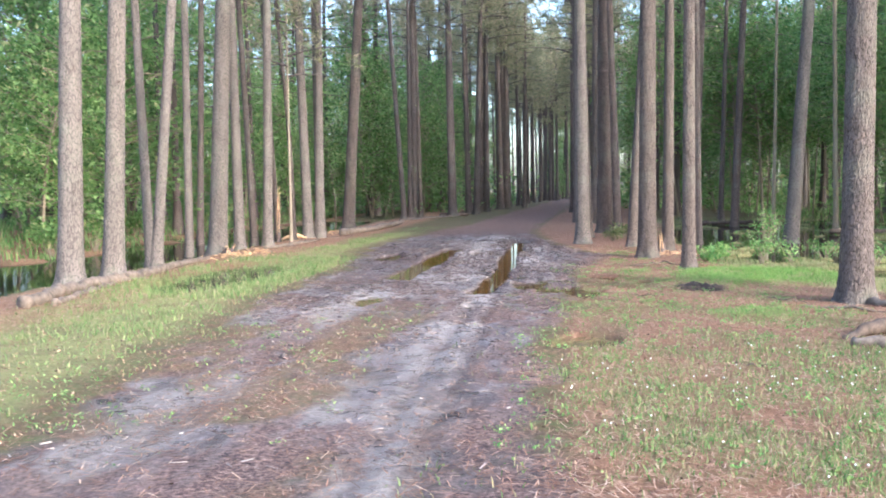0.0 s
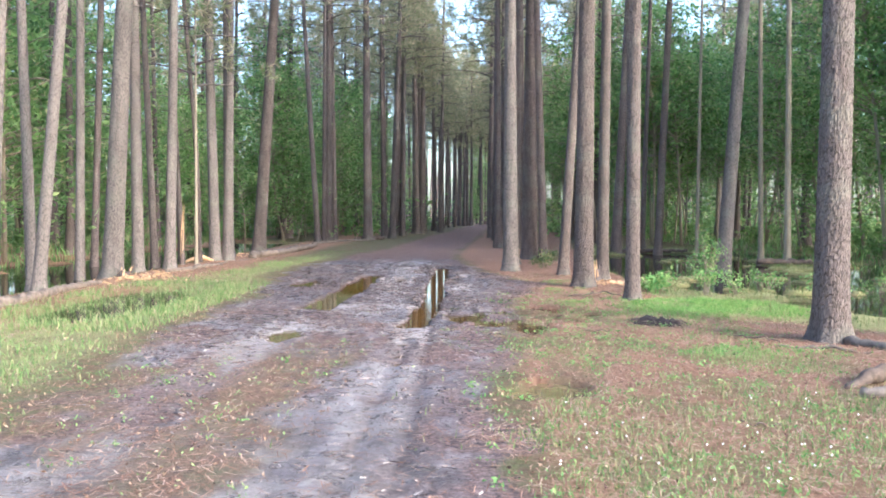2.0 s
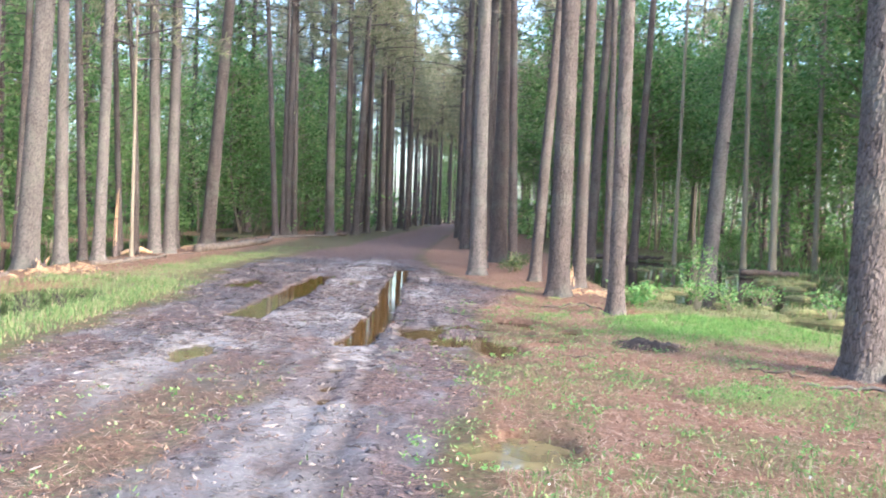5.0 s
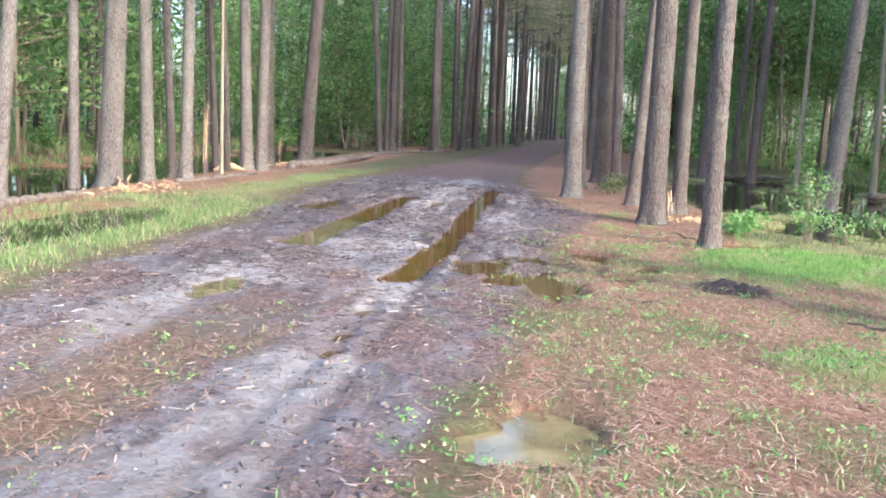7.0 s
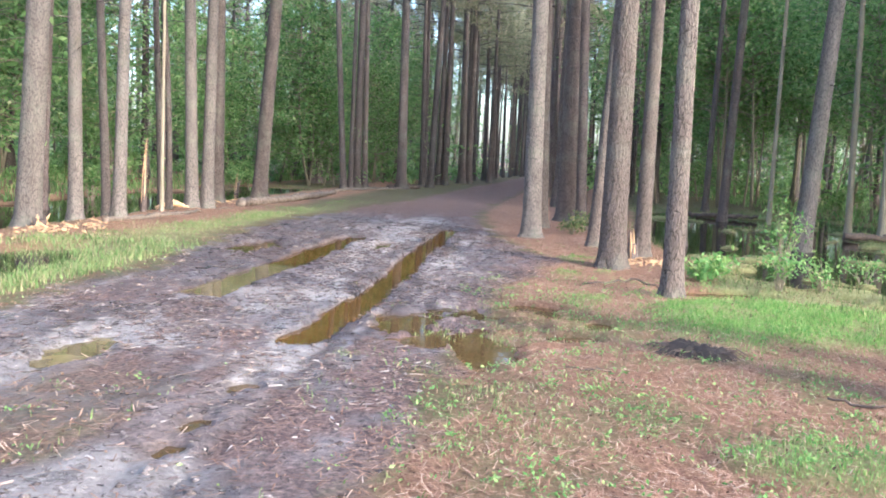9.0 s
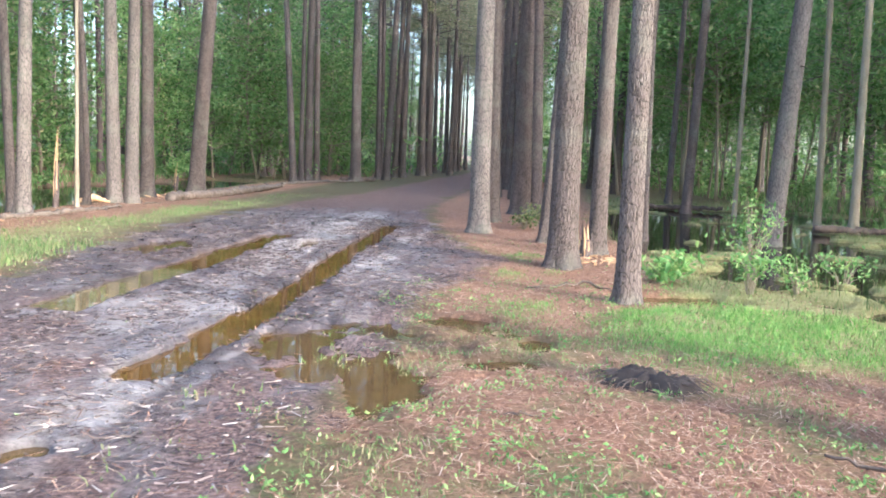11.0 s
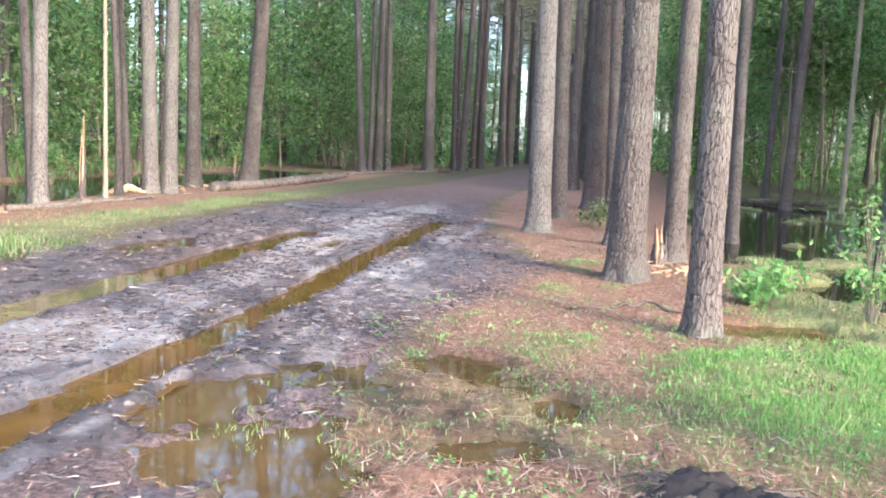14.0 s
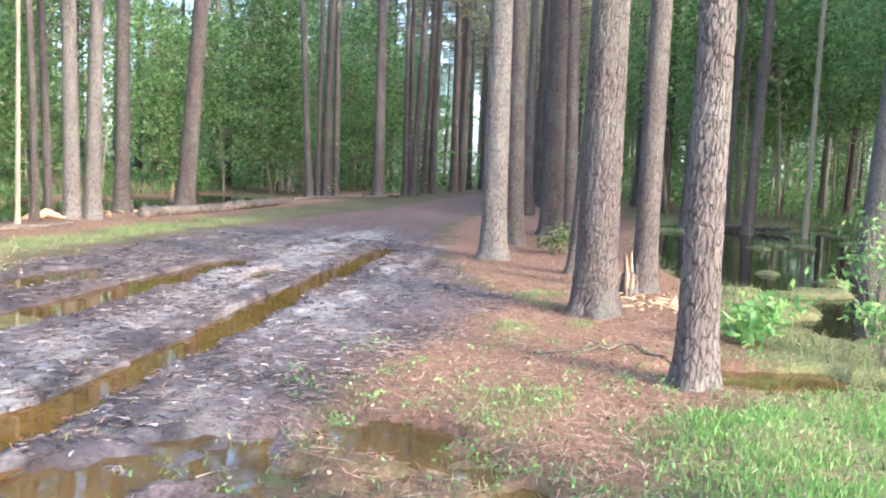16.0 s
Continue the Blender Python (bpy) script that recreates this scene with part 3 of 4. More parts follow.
# along the water on the west side
pine(-8.22, 14.88, 0.205, 0.039, 1, BARK_PALE, label="thick pale grey pine at the water's edge")
pine(-8.24, 16.48, 0.195, 0.052, 1, BARK_PALE, label="thick pale grey pine at the water's edge")
pine(-8.77, 19.30, 0.105, -0.028, 2, BARK_PALE, label="slim pale pine leaning away from its neighbour")
pine(-8.32, 18.58, 0.120, 0.095, 2, BARK_PALE, label="slim pale pine leaning over the log")
pine(-9.24, 22.66, 0.110, 0.011, 2, BARK_PALE)
pine(-10.89, 27.57, 0.11, 0.036, 2, BARK_DARK)
pine(-8.50, 22.70, 0.225, 0.053, 1, BARK_PALE, label="stout pale pine with a torn, splintered foot")
pine(-8.63, 24.80, 0.150, -0.010, 2, BARK_PALE, label="mossy pale pine beside the stout one")
pine(-8.80, 26.60, 0.100, -0.040, 2, BARK)
pine(-8.10, 25.70, 0.138, 0.022, 2, BARK_PALE, label="slim straight pale pine")
pine(-9.73, 32.08, 0.100, -0.043, 2, BARK)
pine(-8.20, 28.80, 0.080, -0.047, 2, BARK, bend=0.15)
pine(-8.05, 27.96, 0.045, 0.001, 2, SAPLING_BARK, h=11, twigs=0)
pine(-8.02, 29.93, 0.165, -0.025, 2, BARK_PALE)
pine(-7.68, 30.12, 0.165, 0.014, 2, BARK_PALE)
pine(-8.36, 32.95, 0.185, -0.004, 2, BARK)
pine(-8.00, 36.00, 0.235, 0.067, 2, BARK, label="thick pine leaning towards the track")
pine(-10.72, 54.90, 0.185, -0.025)
pine(-10.39, 55.27, 0.200, 0.008)
pine(-7.68, 48.62, 0.157, -0.062)
pine(-7.42, 48.87, 0.121, 0.004)
pine(-7.42, 50.50, 0.202, 0.002)
pine(-7.20, 51.48, 0.155, -0.015)
pine(-5.46, 52.41, 0.262, -0.011)
pine(-5.04, 57.79, 0.147, -0.014)
pine(-4.40, 56.32, 0.199, 0.032)
pine(-4.14, 62.38, 0.193, 0.006)
pine(-3.53, 68.93, 0.270, -0.013)
pine(-3.11, 69.46, 0.250, 0.003)
pine(-1.84, 74.00, 0.180, 0.011)
# on the needle bank on the east side
pine(4.06, 12.71, 0.205, 0.005, 0, BARK, twigs=4, low=6, label="big pine with deeply plated bark on red needles")
pine(5.76, 12.73, 0.215, -0.027, 0, BARK, twigs=4, low=6, label="big pine with deeply plated bark on red needles")
pine(2.65, 17.80, 0.118, -0.003, 0, BARK, twigs=3, low=5, label="slender pine with scaly bark at a needle mound")
pine(2.18, 20.69, 0.200, 0.002, 0, BARK, twigs=6, low=5, label="big pine with deeply plated bark on red needles")
pine(2.88, 22.61, 0.131, 0.004, 1, BARK, twigs=6)
pine(2.17, 24.29, 0.122, 0.052, 1, BARK, twigs=8)
pine(0.96, 25.88, 0.185, -0.009, 1, BARK_PALE, twigs=4, low=6, label="pale straight pine with a dark gnarled foot")
pine(1.23, 28.85, 0.150, -0.026, 1, BARK)
pine(1.97, 32.18, 0.255, -0.002, 1, BARK_DARK, twigs=22, low=2.5, label="thick dark pine full of dead twigs")
pine(2.36, 31.45, 0.135, -0.035, 2, BARK_DARK, twigs=18, low=2.5)
pine(4.23, 26.41, 0.098, -0.014, 2, BARK)
pine(6.77, 26.54, 0.195, 0.062, 2, BARK_PALE, label="leaning pale pine standing in swamp plants")
pine(7.35, 37.20, 0.160, 0.032, 2, BARK_DARK)
pine(7.70, 41.96, 0.118, 0.021, 2, BARK_DARK)
pine(8.74, 36.74, 0.075, 0.006, 2, SAPLING_BARK)
pine(5.78, 37.52, 0.205, 0.037, 2, BARK_DARK, twigs=16)
pine(9.88, 32.77, 0.092, -0.020, 2, SAPLING_BARK)
pine(10.17, 31.08, 0.105, -0.013, 2, SAPLING_BARK)
pine(15.06, 39.24, 0.096, -0.037, 2, SAPLING_BARK)
pine(11.43, 25.48, 0.076, -0.057, 2, SAPLING_BARK, bend=0.2)
pine(19.32, 39.03, 0.280, -0.021, 2, BARK_DARK)
pine(20.07, 36.83, 0.300, -0.017, 2, BARK_DARK)
pine(12.96, 34.55, 0.092, -0.013, 2, SAPLING_BARK)
# rows behind, further down the track
gen = np.random.default_rng(5)
for k in range(34):
    y = 40 + k * 2.6 + gen.uniform(-1, 1)
    pine(np.interp(y, *MUD_R) + 0.9 + gen.uniform(0, 1.8), y, gen.uniform(0.12, 0.22), gen.normal(0, 0.012), 3, BARK_DARK if k % 3 else BARK, twigs=14, low=2.5)
for k in range(34):
    y = 60 + k * 2.6 + gen.uniform(-1, 1)
    pine(np.interp(y, *MUD_L) - 0.9 - gen.uniform(0, 2.2), y, gen.uniform(0.12, 0.22), gen.normal(0, 0.012), 3, BARK if k % 3 else BARK_DARK, twigs=14, low=3)

# stands deeper in the woods, from a few tree shapes
STAND = [pine(-30 - 3 * k, 70 + 4 * k, 0.12 + 0.025 * k, gen.normal(0, 0.015), 3, (BARK_DARK, BARK, BARK, BARK_PALE)[k], twigs=12, label="pine trunk in the crowded wood") for k in range(4)]
for tree in STAND:
    tagged(tree, group="pines in the wood")
placed = 0
while placed < 200:
    x, y = gen.uniform(-45, 60), gen.uniform(18, 125)
    lo, hi = (-13.5 if y < 48 else np.interp(y, *MUD_L) - 4.5), (12.5 if y < 46 else np.interp(y, *MUD_R) + 4.0)
    if lo < x < hi or gen.random() > math.exp(-(max(lo - x, x - hi, 0)) / 30) or abs(x) > 10 + 0.62 * y:
        continue
    m = pose(x, y, float(height(x, y)[0]), 0, 0, gen.uniform(0, 360))
    c = copy_thing(STAND[placed % 4], m)
    c.scale = (1, 1, 1)
    placed += 1


# the wood closes where the track bends away
for k in range(26):
    y = 112 + 2.0 * k
    x = gen.uniform(np.interp(y, *MUD_L) - 1.5, np.interp(y, *MUD_R) + 2.5) if k > 5 else np.interp(y, *MUD_L) + gen.uniform(-1.0, 0.8)
    c = copy_thing(STAND[k % 4], pose(x, y, float(height(x, y)[0]), 0, 0, gen.uniform(0, 360)))
    c.scale = (1.15, 1.15, 1.15)


def leaf_cloud(soup, centres, spread, per, size, g):
    n = len(centres) * per
    c = np.repeat(np.asarray(centres), per, axis=0) + g.normal(0, 1, (n, 3)) * np.asarray(spread)
    nrm = g.normal(size=(n, 3)) + (0, 0, 0.9)
    nrm /= np.linalg.norm(nrm, axis=1)[:, None]
    a = np.cross(nrm, g.normal(size=(n, 3)))
    a /= np.linalg.norm(a, axis=1)[:, None]
    b = np.cross(nrm, a)
    s = g.uniform(0.6, 1.2, (n, 1)) * size
    v = np.stack([c - a * s, c + b * s * 0.42 - a * 0.1 * s - nrm * 0.1 * s, c + a * s, c - b * s * 0.42 - a * 0.1 * s - nrm * 0.1 * s], 1).reshape(-1, 3)
    soup.add(v, np.arange(4 * n).reshape(n, 4))


def broadleaf(seed, h, base, spread, tufts):
    """Understorey tree: thin stem, thin limbs, layered sprays of leaves."""
    g = np.random.default_rng(seed)
    tree = tagged(new("understorey_tree"), "slim leafy green understorey tree in the wood", "tree", "understorey trees")
    stem, leaves = Soup(), Soup()
    t = np.linspace(0, 1, 8)
    p = np.stack([0.25 * np.sin(t * 4 + seed), 0.2 * np.cos(t * 3), t * h], 1)
    add_tube(stem, p, 0.055 * (1 - 0.85 * t), 6)
    part("trunk", stem.mesh("trunk", SAPLING_BARK, True), tree)
    limbs, centres = Soup(), []
    for k in range(tufts):
        z = base + (h - base) * g.uniform(0, 1)
        a, L = g.uniform(0, 6.28), spread * g.uniform(0.35, 1.1) * (1.15 - 0.6 * (z - base) / (h - base))
        q0 = np.array([np.interp(z / h, t, p[:, 0]), np.interp(z / h, t, p[:, 1]), z])
        q1 = q0 + (math.cos(a) * L, math.sin(a) * L, L * g.uniform(0.0, 0.5))
        add_tube(limbs, [q0, (q0 + q1) / 2 + (0, 0, 0.08 * L), q1], [0.018, 0.012, 0.004], 4)
        centres += [q0 + (q1 - q0) * s for s in (0.6, 0.85, 1.0)]
    tagged(part("branchwork", limbs.mesh("branchwork", SAPLING_BARK), tree), kind="stuff")
    leaf_cloud(leaves, centres, (0.40, 0.40, 0.18), 15, 0.10, g)
    tagged(part("crown", leaves.mesh("crown", LEAVES), tree), kind="stuff")
    return tree


KINDS = [broadleaf(301, 8.5, 2.6, 2.3, 75), broadleaf(302, 7.0, 1.2, 2.0, 70), broadleaf(303, 10.0, 3.6, 2.6, 85), broadleaf(304, 4.2, 0.4, 1.5, 45)]
for k, tree in enumerate(KINDS):
    tree.matrix_basis = pose(*((15.5, 34, 0), (-15, 30, 0.2), (14, 45, 0), (-14, 25, 0.2))[k])
placed = 0
while placed < 235:
    x, y = gen.uniform(-36, 44), gen.uniform(16, 110)
    lo, hi = (-13.0 if y < 48 else np.interp(y, *MUD_L) - 5.5), (12.5 if y < 46 else np.interp(y, *MUD_R) + 6.0)
    if lo < x < hi or gen.random() > math.exp(-max(lo - x, x - hi, 0) / (16 if x < 0 else 24)) * math.exp(-max(y - 60, 0) / 35) or abs(x) > 9 + 0.6 * y:
        continue
    kind = gen.choice([0, 1, 1, 3, 2]) if x < 0 else gen.choice([0, 2, 2, 0, 2, 3])
    c = copy_thing(KINDS[kind], pose(x, y, float(height(x, y)[0]) - 0.03, gen.normal(0, 4), gen.normal(0, 4), gen.uniform(0, 360)))
    c.scale = (gen.uniform(0.95, 1.45),) * 3
    placed += 1


# leafy trees behind the bend of the track
for k in range(16):
    y = 126 + 2.2 * k
    x = gen.uniform(np.interp(y, *MUD_L) - 3, np.interp(y, *MUD_R) + 3)
    c = copy_thing(KINDS[(1, 3, 0, 2)[k % 4]], pose(x, y, float(height(x, y)[0]) - 0.03, 0, 0, gen.uniform(0, 360)))
    c.scale = (1.3, 1.3, 1.3)


def far_woods():
    """The endless wood around, plus unseen trees behind the start, trunks and foliage in one sheet of many pieces."""
    g = np.random.default_rng(77)
    trunks, leaves, centres = Soup(), Soup(), []
    n = 0
    while n < 900:
        # trees at y < 0 stay out of view, added to block light and reflect
        x, y = g.uniform(-130, 140), g.uniform(-90, 240)
        inside = -45 < x < 60 and -14 < y < 122 and abs(x) < 14 + 0.62 * max(y, 0)
        lane = y < 120 and np.interp(y, *MUD_L) - 3.5 < x < np.interp(y, *MUD_R) + 3.0
        if inside or lane or (y < 0 and math.hypot(x, y) < 14):
            continue
        h, r = g.uniform(16, 23), g.uniform(0.1, 0.22)
        lx, ly = g.normal(0, 0.4, 2)
        add_tube(trunks, [(x, y, -0.1), (x + lx * 0.5, y + ly * 0.5, h / 2), (x + lx, y + ly, h)], [r * 1.1, r * 0.8, r * 0.25], 6)
        for q in range(9):
            z = h * g.uniform(0.55, 1.02)
            centres.append((x + lx + g.normal(0, 1.5), y + ly + g.normal(0, 1.5), z))
        if g.random() < 0.7:
            for q in range(8):
                centres.append((x + g.normal(0, 1.8), y + g.normal(0, 1.8), 0.4 + 9 * g.random() ** 1.6))
        n += 1
    for q in range(2400):
        a, d = g.uniform(-0.75, 0.75), g.uniform(62, 125)
        x, y = d * math.sin(a), d * math.cos(a)
        if not np.interp(y, *MUD_L) - 3 < x < np.interp(y, *MUD_R) + 3:
            centres += [(x, y, 0.4), (x + g.normal(0, 0.8), y + g.normal(0, 0.8), g.uniform(0.5, 3.2))]
    leaf_cloud(leaves, centres, (0.75, 0.75, 0.35), 9, 0.26, g)
    wood = tagged(new("far_woods"), "dense green pine wood stretching into the distance", "forest", kind="stuff")
    part("trunks", trunks.mesh("trunks", BARK_DARK), wood)
    part("foliage", leaves.mesh("foliage", LEAVES), wood)


far_woods()


# ---- fallen wood ----
def fallen(name, points, radii, material, label, sides=10, seed=1, category="log"):
    g = np.random.default_rng(seed)
    pts = np.asarray(points, float)
    t = np.linspace(0, 1, len(pts))
    s = np.linspace(0, 1, max(12, int(12 * np.linalg.norm(pts[-1] - pts[0]))))
    p = np.stack([np.interp(s, t, pts[:, e]) for e in range(3)], 1)
    p[1:-1] += g.normal(0, 0.016, (len(s) - 2, 3))
    r = np.interp(s, np.linspace(0, 1, len(radii)), radii) * (1 + 0.08 * g.normal(size=len(s)))
    gz = height(p[:, 0], p[:, 1])
    p[:, 2] += np.maximum(gz, -0.05) + r * 0.72
    so = Soup()
    add_tube(so, p - p[0], r, sides, rough=0.05, gen=g)
    ob = new(name, so.mesh(name, material, True))
    ob.location = p[0]
    return tagged(ob, label, category)


GREY = "weathered grey fallen log lying along the water"
fallen("fallen_log", [(-7.3, 11.9, 0), (-7.75, 14.6, 0), (-7.6, 16.6, 0), (-7.95, 19.6, 0), (-8.0, 20.8, 0)], (0.105, 0.095, 0.085, 0.065, 0.04), LOG_GREY, GREY, seed=3)
fallen("fallen_log", [(-7.0, 12.2, 0), (-7.3, 13.6, 0), (-7.55, 15.2, 0)], (0.05, 0.045, 0.03), LOG_GREY, GREY, seed=4)
fallen("fallen_log", [(-7.7, 24.2, 0), (-7.4, 26.9, 0), (-7.3, 28.6, 0)], (0.06, 0.05, 0.03), LOG_GREY, GREY, seed=5)
fallen("fallen_log", [(-7.25, 31.6, 0), (-6.75, 35.6, 0), (-6.6, 39.2, 0.05), (-6.9, 43, 0)], (0.13, 0.115, 0.09, 0.06), LOG_GREY, GREY, seed=6)
fallen("fallen_log", [(-7.4, 45.2, 0), (-6.6, 49.6, 0), (-5.1, 52.7, 0)], (0.07, 0.06, 0.045), LOG_GREY, GREY, seed=7)
fallen("fallen_log", [(-6.2, 52.4, 0), (-4.6, 53.2, 0.05)], (0.12, 0.09), LOG_DARK, "dark rotten log at the edge of the track", seed=8)
fallen("fallen_log", [(2.95, 9.62, 0.0), (3.5, 9.98, 0.02), (4.3, 10.42, 0.03), (5.2, 10.9, 0.02)], (0.03, 0.09, 0.12, 0.11), LOG_DARK, "dark rotten log with a pointed broken end on needles", seed=9)
fallen("fallen_log", [(2.92, 9.28, 0), (3.4, 9.08, 0), (4.1, 8.75, 0)], (0.055, 0.065, 0.06), LOG_GREY, "pale barkless log lying on needles", seed=10)
fallen("fallen_branch", [(4.15, 12.45, 0), (4.5, 11.75, 0), (4.95, 11.2, 0.02), (5.6, 10.95, 0)], (0.055, 0.045, 0.035, 0.02), LOG_GREY, "thick grey branch lying at the pine's foot", category="branch", seed=11)
fallen("fallen_branch", [(3.2, 12.15, 0), (3.7, 11.95, 0.02), (4.1, 11.7, 0)], (0.012, 0.02, 0.016), LOG_GREY, "thin bare fallen branch on red needles", 6, category="branch", seed=12)
fallen("fallen_branch", [(1.6, 18.6, 0), (2.0, 18.78, 0.01), (2.3, 18.95, 0.03), (2.66, 18.6, 0)], (0.010, 0.016, 0.018, 0.012), LOG_DARK, "thin dark branch on needles between the pines", 6, category="branch", seed=13)
fallen("fallen_branch", [(1.1, 13.3, 0), (1.35, 13.2, 0.02), (1.55, 13.25, 0)], (0.006, 0.009, 0.004), LOG_DARK, "small dark twig on the needles", 5, category="branch", seed=14)
fallen("fallen_branch", [(2.9, 12.7, 0.05), (3.15, 12.45, 0.06), (3.45, 12.5, 0.0)], (0.008, 0.012, 0.006), LOG_DARK, "small dark twig on the needles", 5, category="branch", seed=15)
fallen("fallen_branch", [(1.6, 8.3, 0), (1.75, 8.2, 0.01), (1.95, 8.24, 0)], (0.006, 0.010, 0.005), LOG_DARK, "small dark twig in the grass", 5, category="branch", seed=16)
fallen("fallen_log", [(9.0, 30.5, 0.05), (10.6, 30.2, 0.08)], (0.10, 0.08), LOG_DARK, "short rusty log floating in the swamp", seed=17)
fallen("fallen_log", [(13.0, 27.5, 0.02), (15.5, 26.8, 0.05)], (0.09, 0.06), LOG_DARK, "dark log in the flooded wood", seed=18)
fallen("fallen_log", [(6.2, 39.2, 0), (8.8, 38.4, 0.1)], (0.10, 0.06), LOG_DARK, "dark log in the flooded wood", seed=19)
for k in range(14):
    y = 13 + k * 2.4
    a = gen.uniform(-0.6, 0.6)
    x = -7.3 + gen.uniform(-0.5, 0.4)
    L = gen.uniform(0.4, 1.0)
    fallen("fallen_branch", [(x, y, 0), (x + L * math.sin(a) * 0.5, y + L * 0.5, 0.03), (x + L * math.sin(a), y + L, 0)], (0.012, 0.016, 0.006), LOG_GREY, "grey stick in the litter at the water's edge", 5, category="branch", seed=30 + k)


def snag(x, y, h, r, label, lean=0.0, n=9, seed=1):
    """Broken stump of a snapped tree: a ring of splinters round a torn core."""
    g = np.random.default_rng(seed)
    ob = tagged(new("broken_stump"), label, "stump")
    ob.location = (x, y, float(height(x, y)[0]) - 0.03)
    core = Soup()
    t = np.linspace(0, 1, 6)
    add_tube(core, np.stack([lean * h * t * 0.5, 0 * t, h * 0.55 * t], 1), r * (1.35 - 0.6 * t), 10, rough=0.06, gen=g)
    part("core", core.mesh("core", BARK_DARK), ob)
    for k in range(n):
        a = k * 6.283 / n + g.uniform(-0.2, 0.2)
        d = np.array([math.cos(a), math.sin(a), 0])
        hh = h * g.uniform(0.4, 1.0)
        s = Soup()
        add_tube(s, [d * r * 0.9 + (0, 0, 0.02), d * r * 0.85 + (lean * hh * 0.5, 0, hh * 0.6), d * r * g.uniform(0.5, 1.3) + (lean * hh, 0, hh)], [r * 0.33, r * 0.22, 0.004], 4)
        part("splinter", s.mesh("splinter", SPLINTER if k % 3 else BARK), ob)


snag(-8.36, 27.6, 1.9, 0.06, "snapped red-brown stump with long splinters", 0.03, 6, 1)
snag(-8.62, 33.6, 0.55, 0.16, "torn reddish root stump beside the pines", 0.2, 11, 2)
snag(2.66, 22.10, 0.55, 0.095, "split orange-brown stump wedged between two pines", -0.05, 10, 3)
snag(-8.15, 22.45, 0.32, 0.13, "splintered pale stump at the pine's foot", 0.2, 9, 4)
snag(-10.4, 41.0, 1.1, 0.08, "snapped stump in the undergrowth", 0.1, 7, 5)


fallen("wood_slab", [(-8.75, 29.25, 0.02), (-8.35, 29.55, 0.05), (-8.0, 29.6, 0.03)], (0.05, 0.09, 0.03), SPLINTER, "pale split slab of wood at the water's edge", 6, category="wood", seed=61)


def wood_chips(x, y, spread, count, seed):
    """Torn bark and splinters strewn round a damaged tree."""
    g = np.random.default_rng(seed)
    s = Soup()
    for k in range(count):
        px, py = x + g.normal(0, spread), y + g.normal(0, spread * 1.6)
        a, L = g.uniform(0, 6.28), g.uniform(0.05, 0.22)
        d = np.array([math.cos(a), math.sin(a), g.uniform(0, 0.35)]) * L
        q = np.array([px, py, float(height(px, py)[0]) + 0.012])
        add_tube(s, [q, q + d * 0.5, q + d], [0.012, 0.016, 0.003], 4)
    tagged(new("wood_chips", s.mesh("wood_chips", SPLINTER)), "pale splinters strewn at the foot of a pine", "wood chips", kind="stuff")


wood_chips(-7.9, 22.6, 0.55, 90, 1)
wood_chips(2.9, 21.6, 0.25, 60, 2)
wood_chips(-8.0, 33.2, 0.5, 50, 3)


def peat_mound(x, y, a, b, h):
    """Dark crumbling tussock with loose roots."""
    g = np.random.default_rng(8)
    ob = tagged(new("peat_mound"), "dark crumbling peat mound with loose roots beside lush grass", "mound")
    ob.location = (x, y, float(height(x, y)[0]) - 0.04)
    u, w = np.meshgrid(np.linspace(0, 2 * np.pi, 64, endpoint=False), np.linspace(0, 1, 20))
    rr = 1 - w
    px, py = np.cos(u) * rr * a, np.sin(u) * rr * b
    edge = 1 + 0.25 * value_noise(np.cos(u) * 3 + 9, np.sin(u) * 3 + 9, 3)
    pz = h * (1 - rr ** 3.5) + 0.11 * fbm(px * 11, py * 11, 6) * (0.4 + 0.6 * w)
    v = np.stack([px * edge, py * edge, pz], -1).reshape(-1, 3)
    f = [[i * 64 + j, i * 64 + (j + 1) % 64, (i + 1) * 64 + (j + 1) % 64, (i + 1) * 64 + j] for i in range(19) for j in range(64)]
    part("soil", mesh_of("soil", v, f, PEAT, True), ob)
    s = Soup()
    for k in range(46):
        ang = g.uniform(0, 6.28)
        d = np.array([math.cos(ang) * a, math.sin(ang) * b, 0])
        q = d * g.uniform(0.5, 0.85) + (0, 0, h * 0.85)
        e = d * g.uniform(0.95, 1.25) + (g.normal(0, 0.05), g.normal(0, 0.05), g.uniform(0.02, 0.08))
        add_tube(s, [q, (q + e) / 2 + (0, 0, 0.03), e], [0.006, 0.005, 0.002], 4)
    tagged(part("root_tangle", s.mesh("root_tangle", LOG_DARK), ob), kind="stuff")


peat_mound(2.30, 14.2, 0.33, 0.25, 0.12)


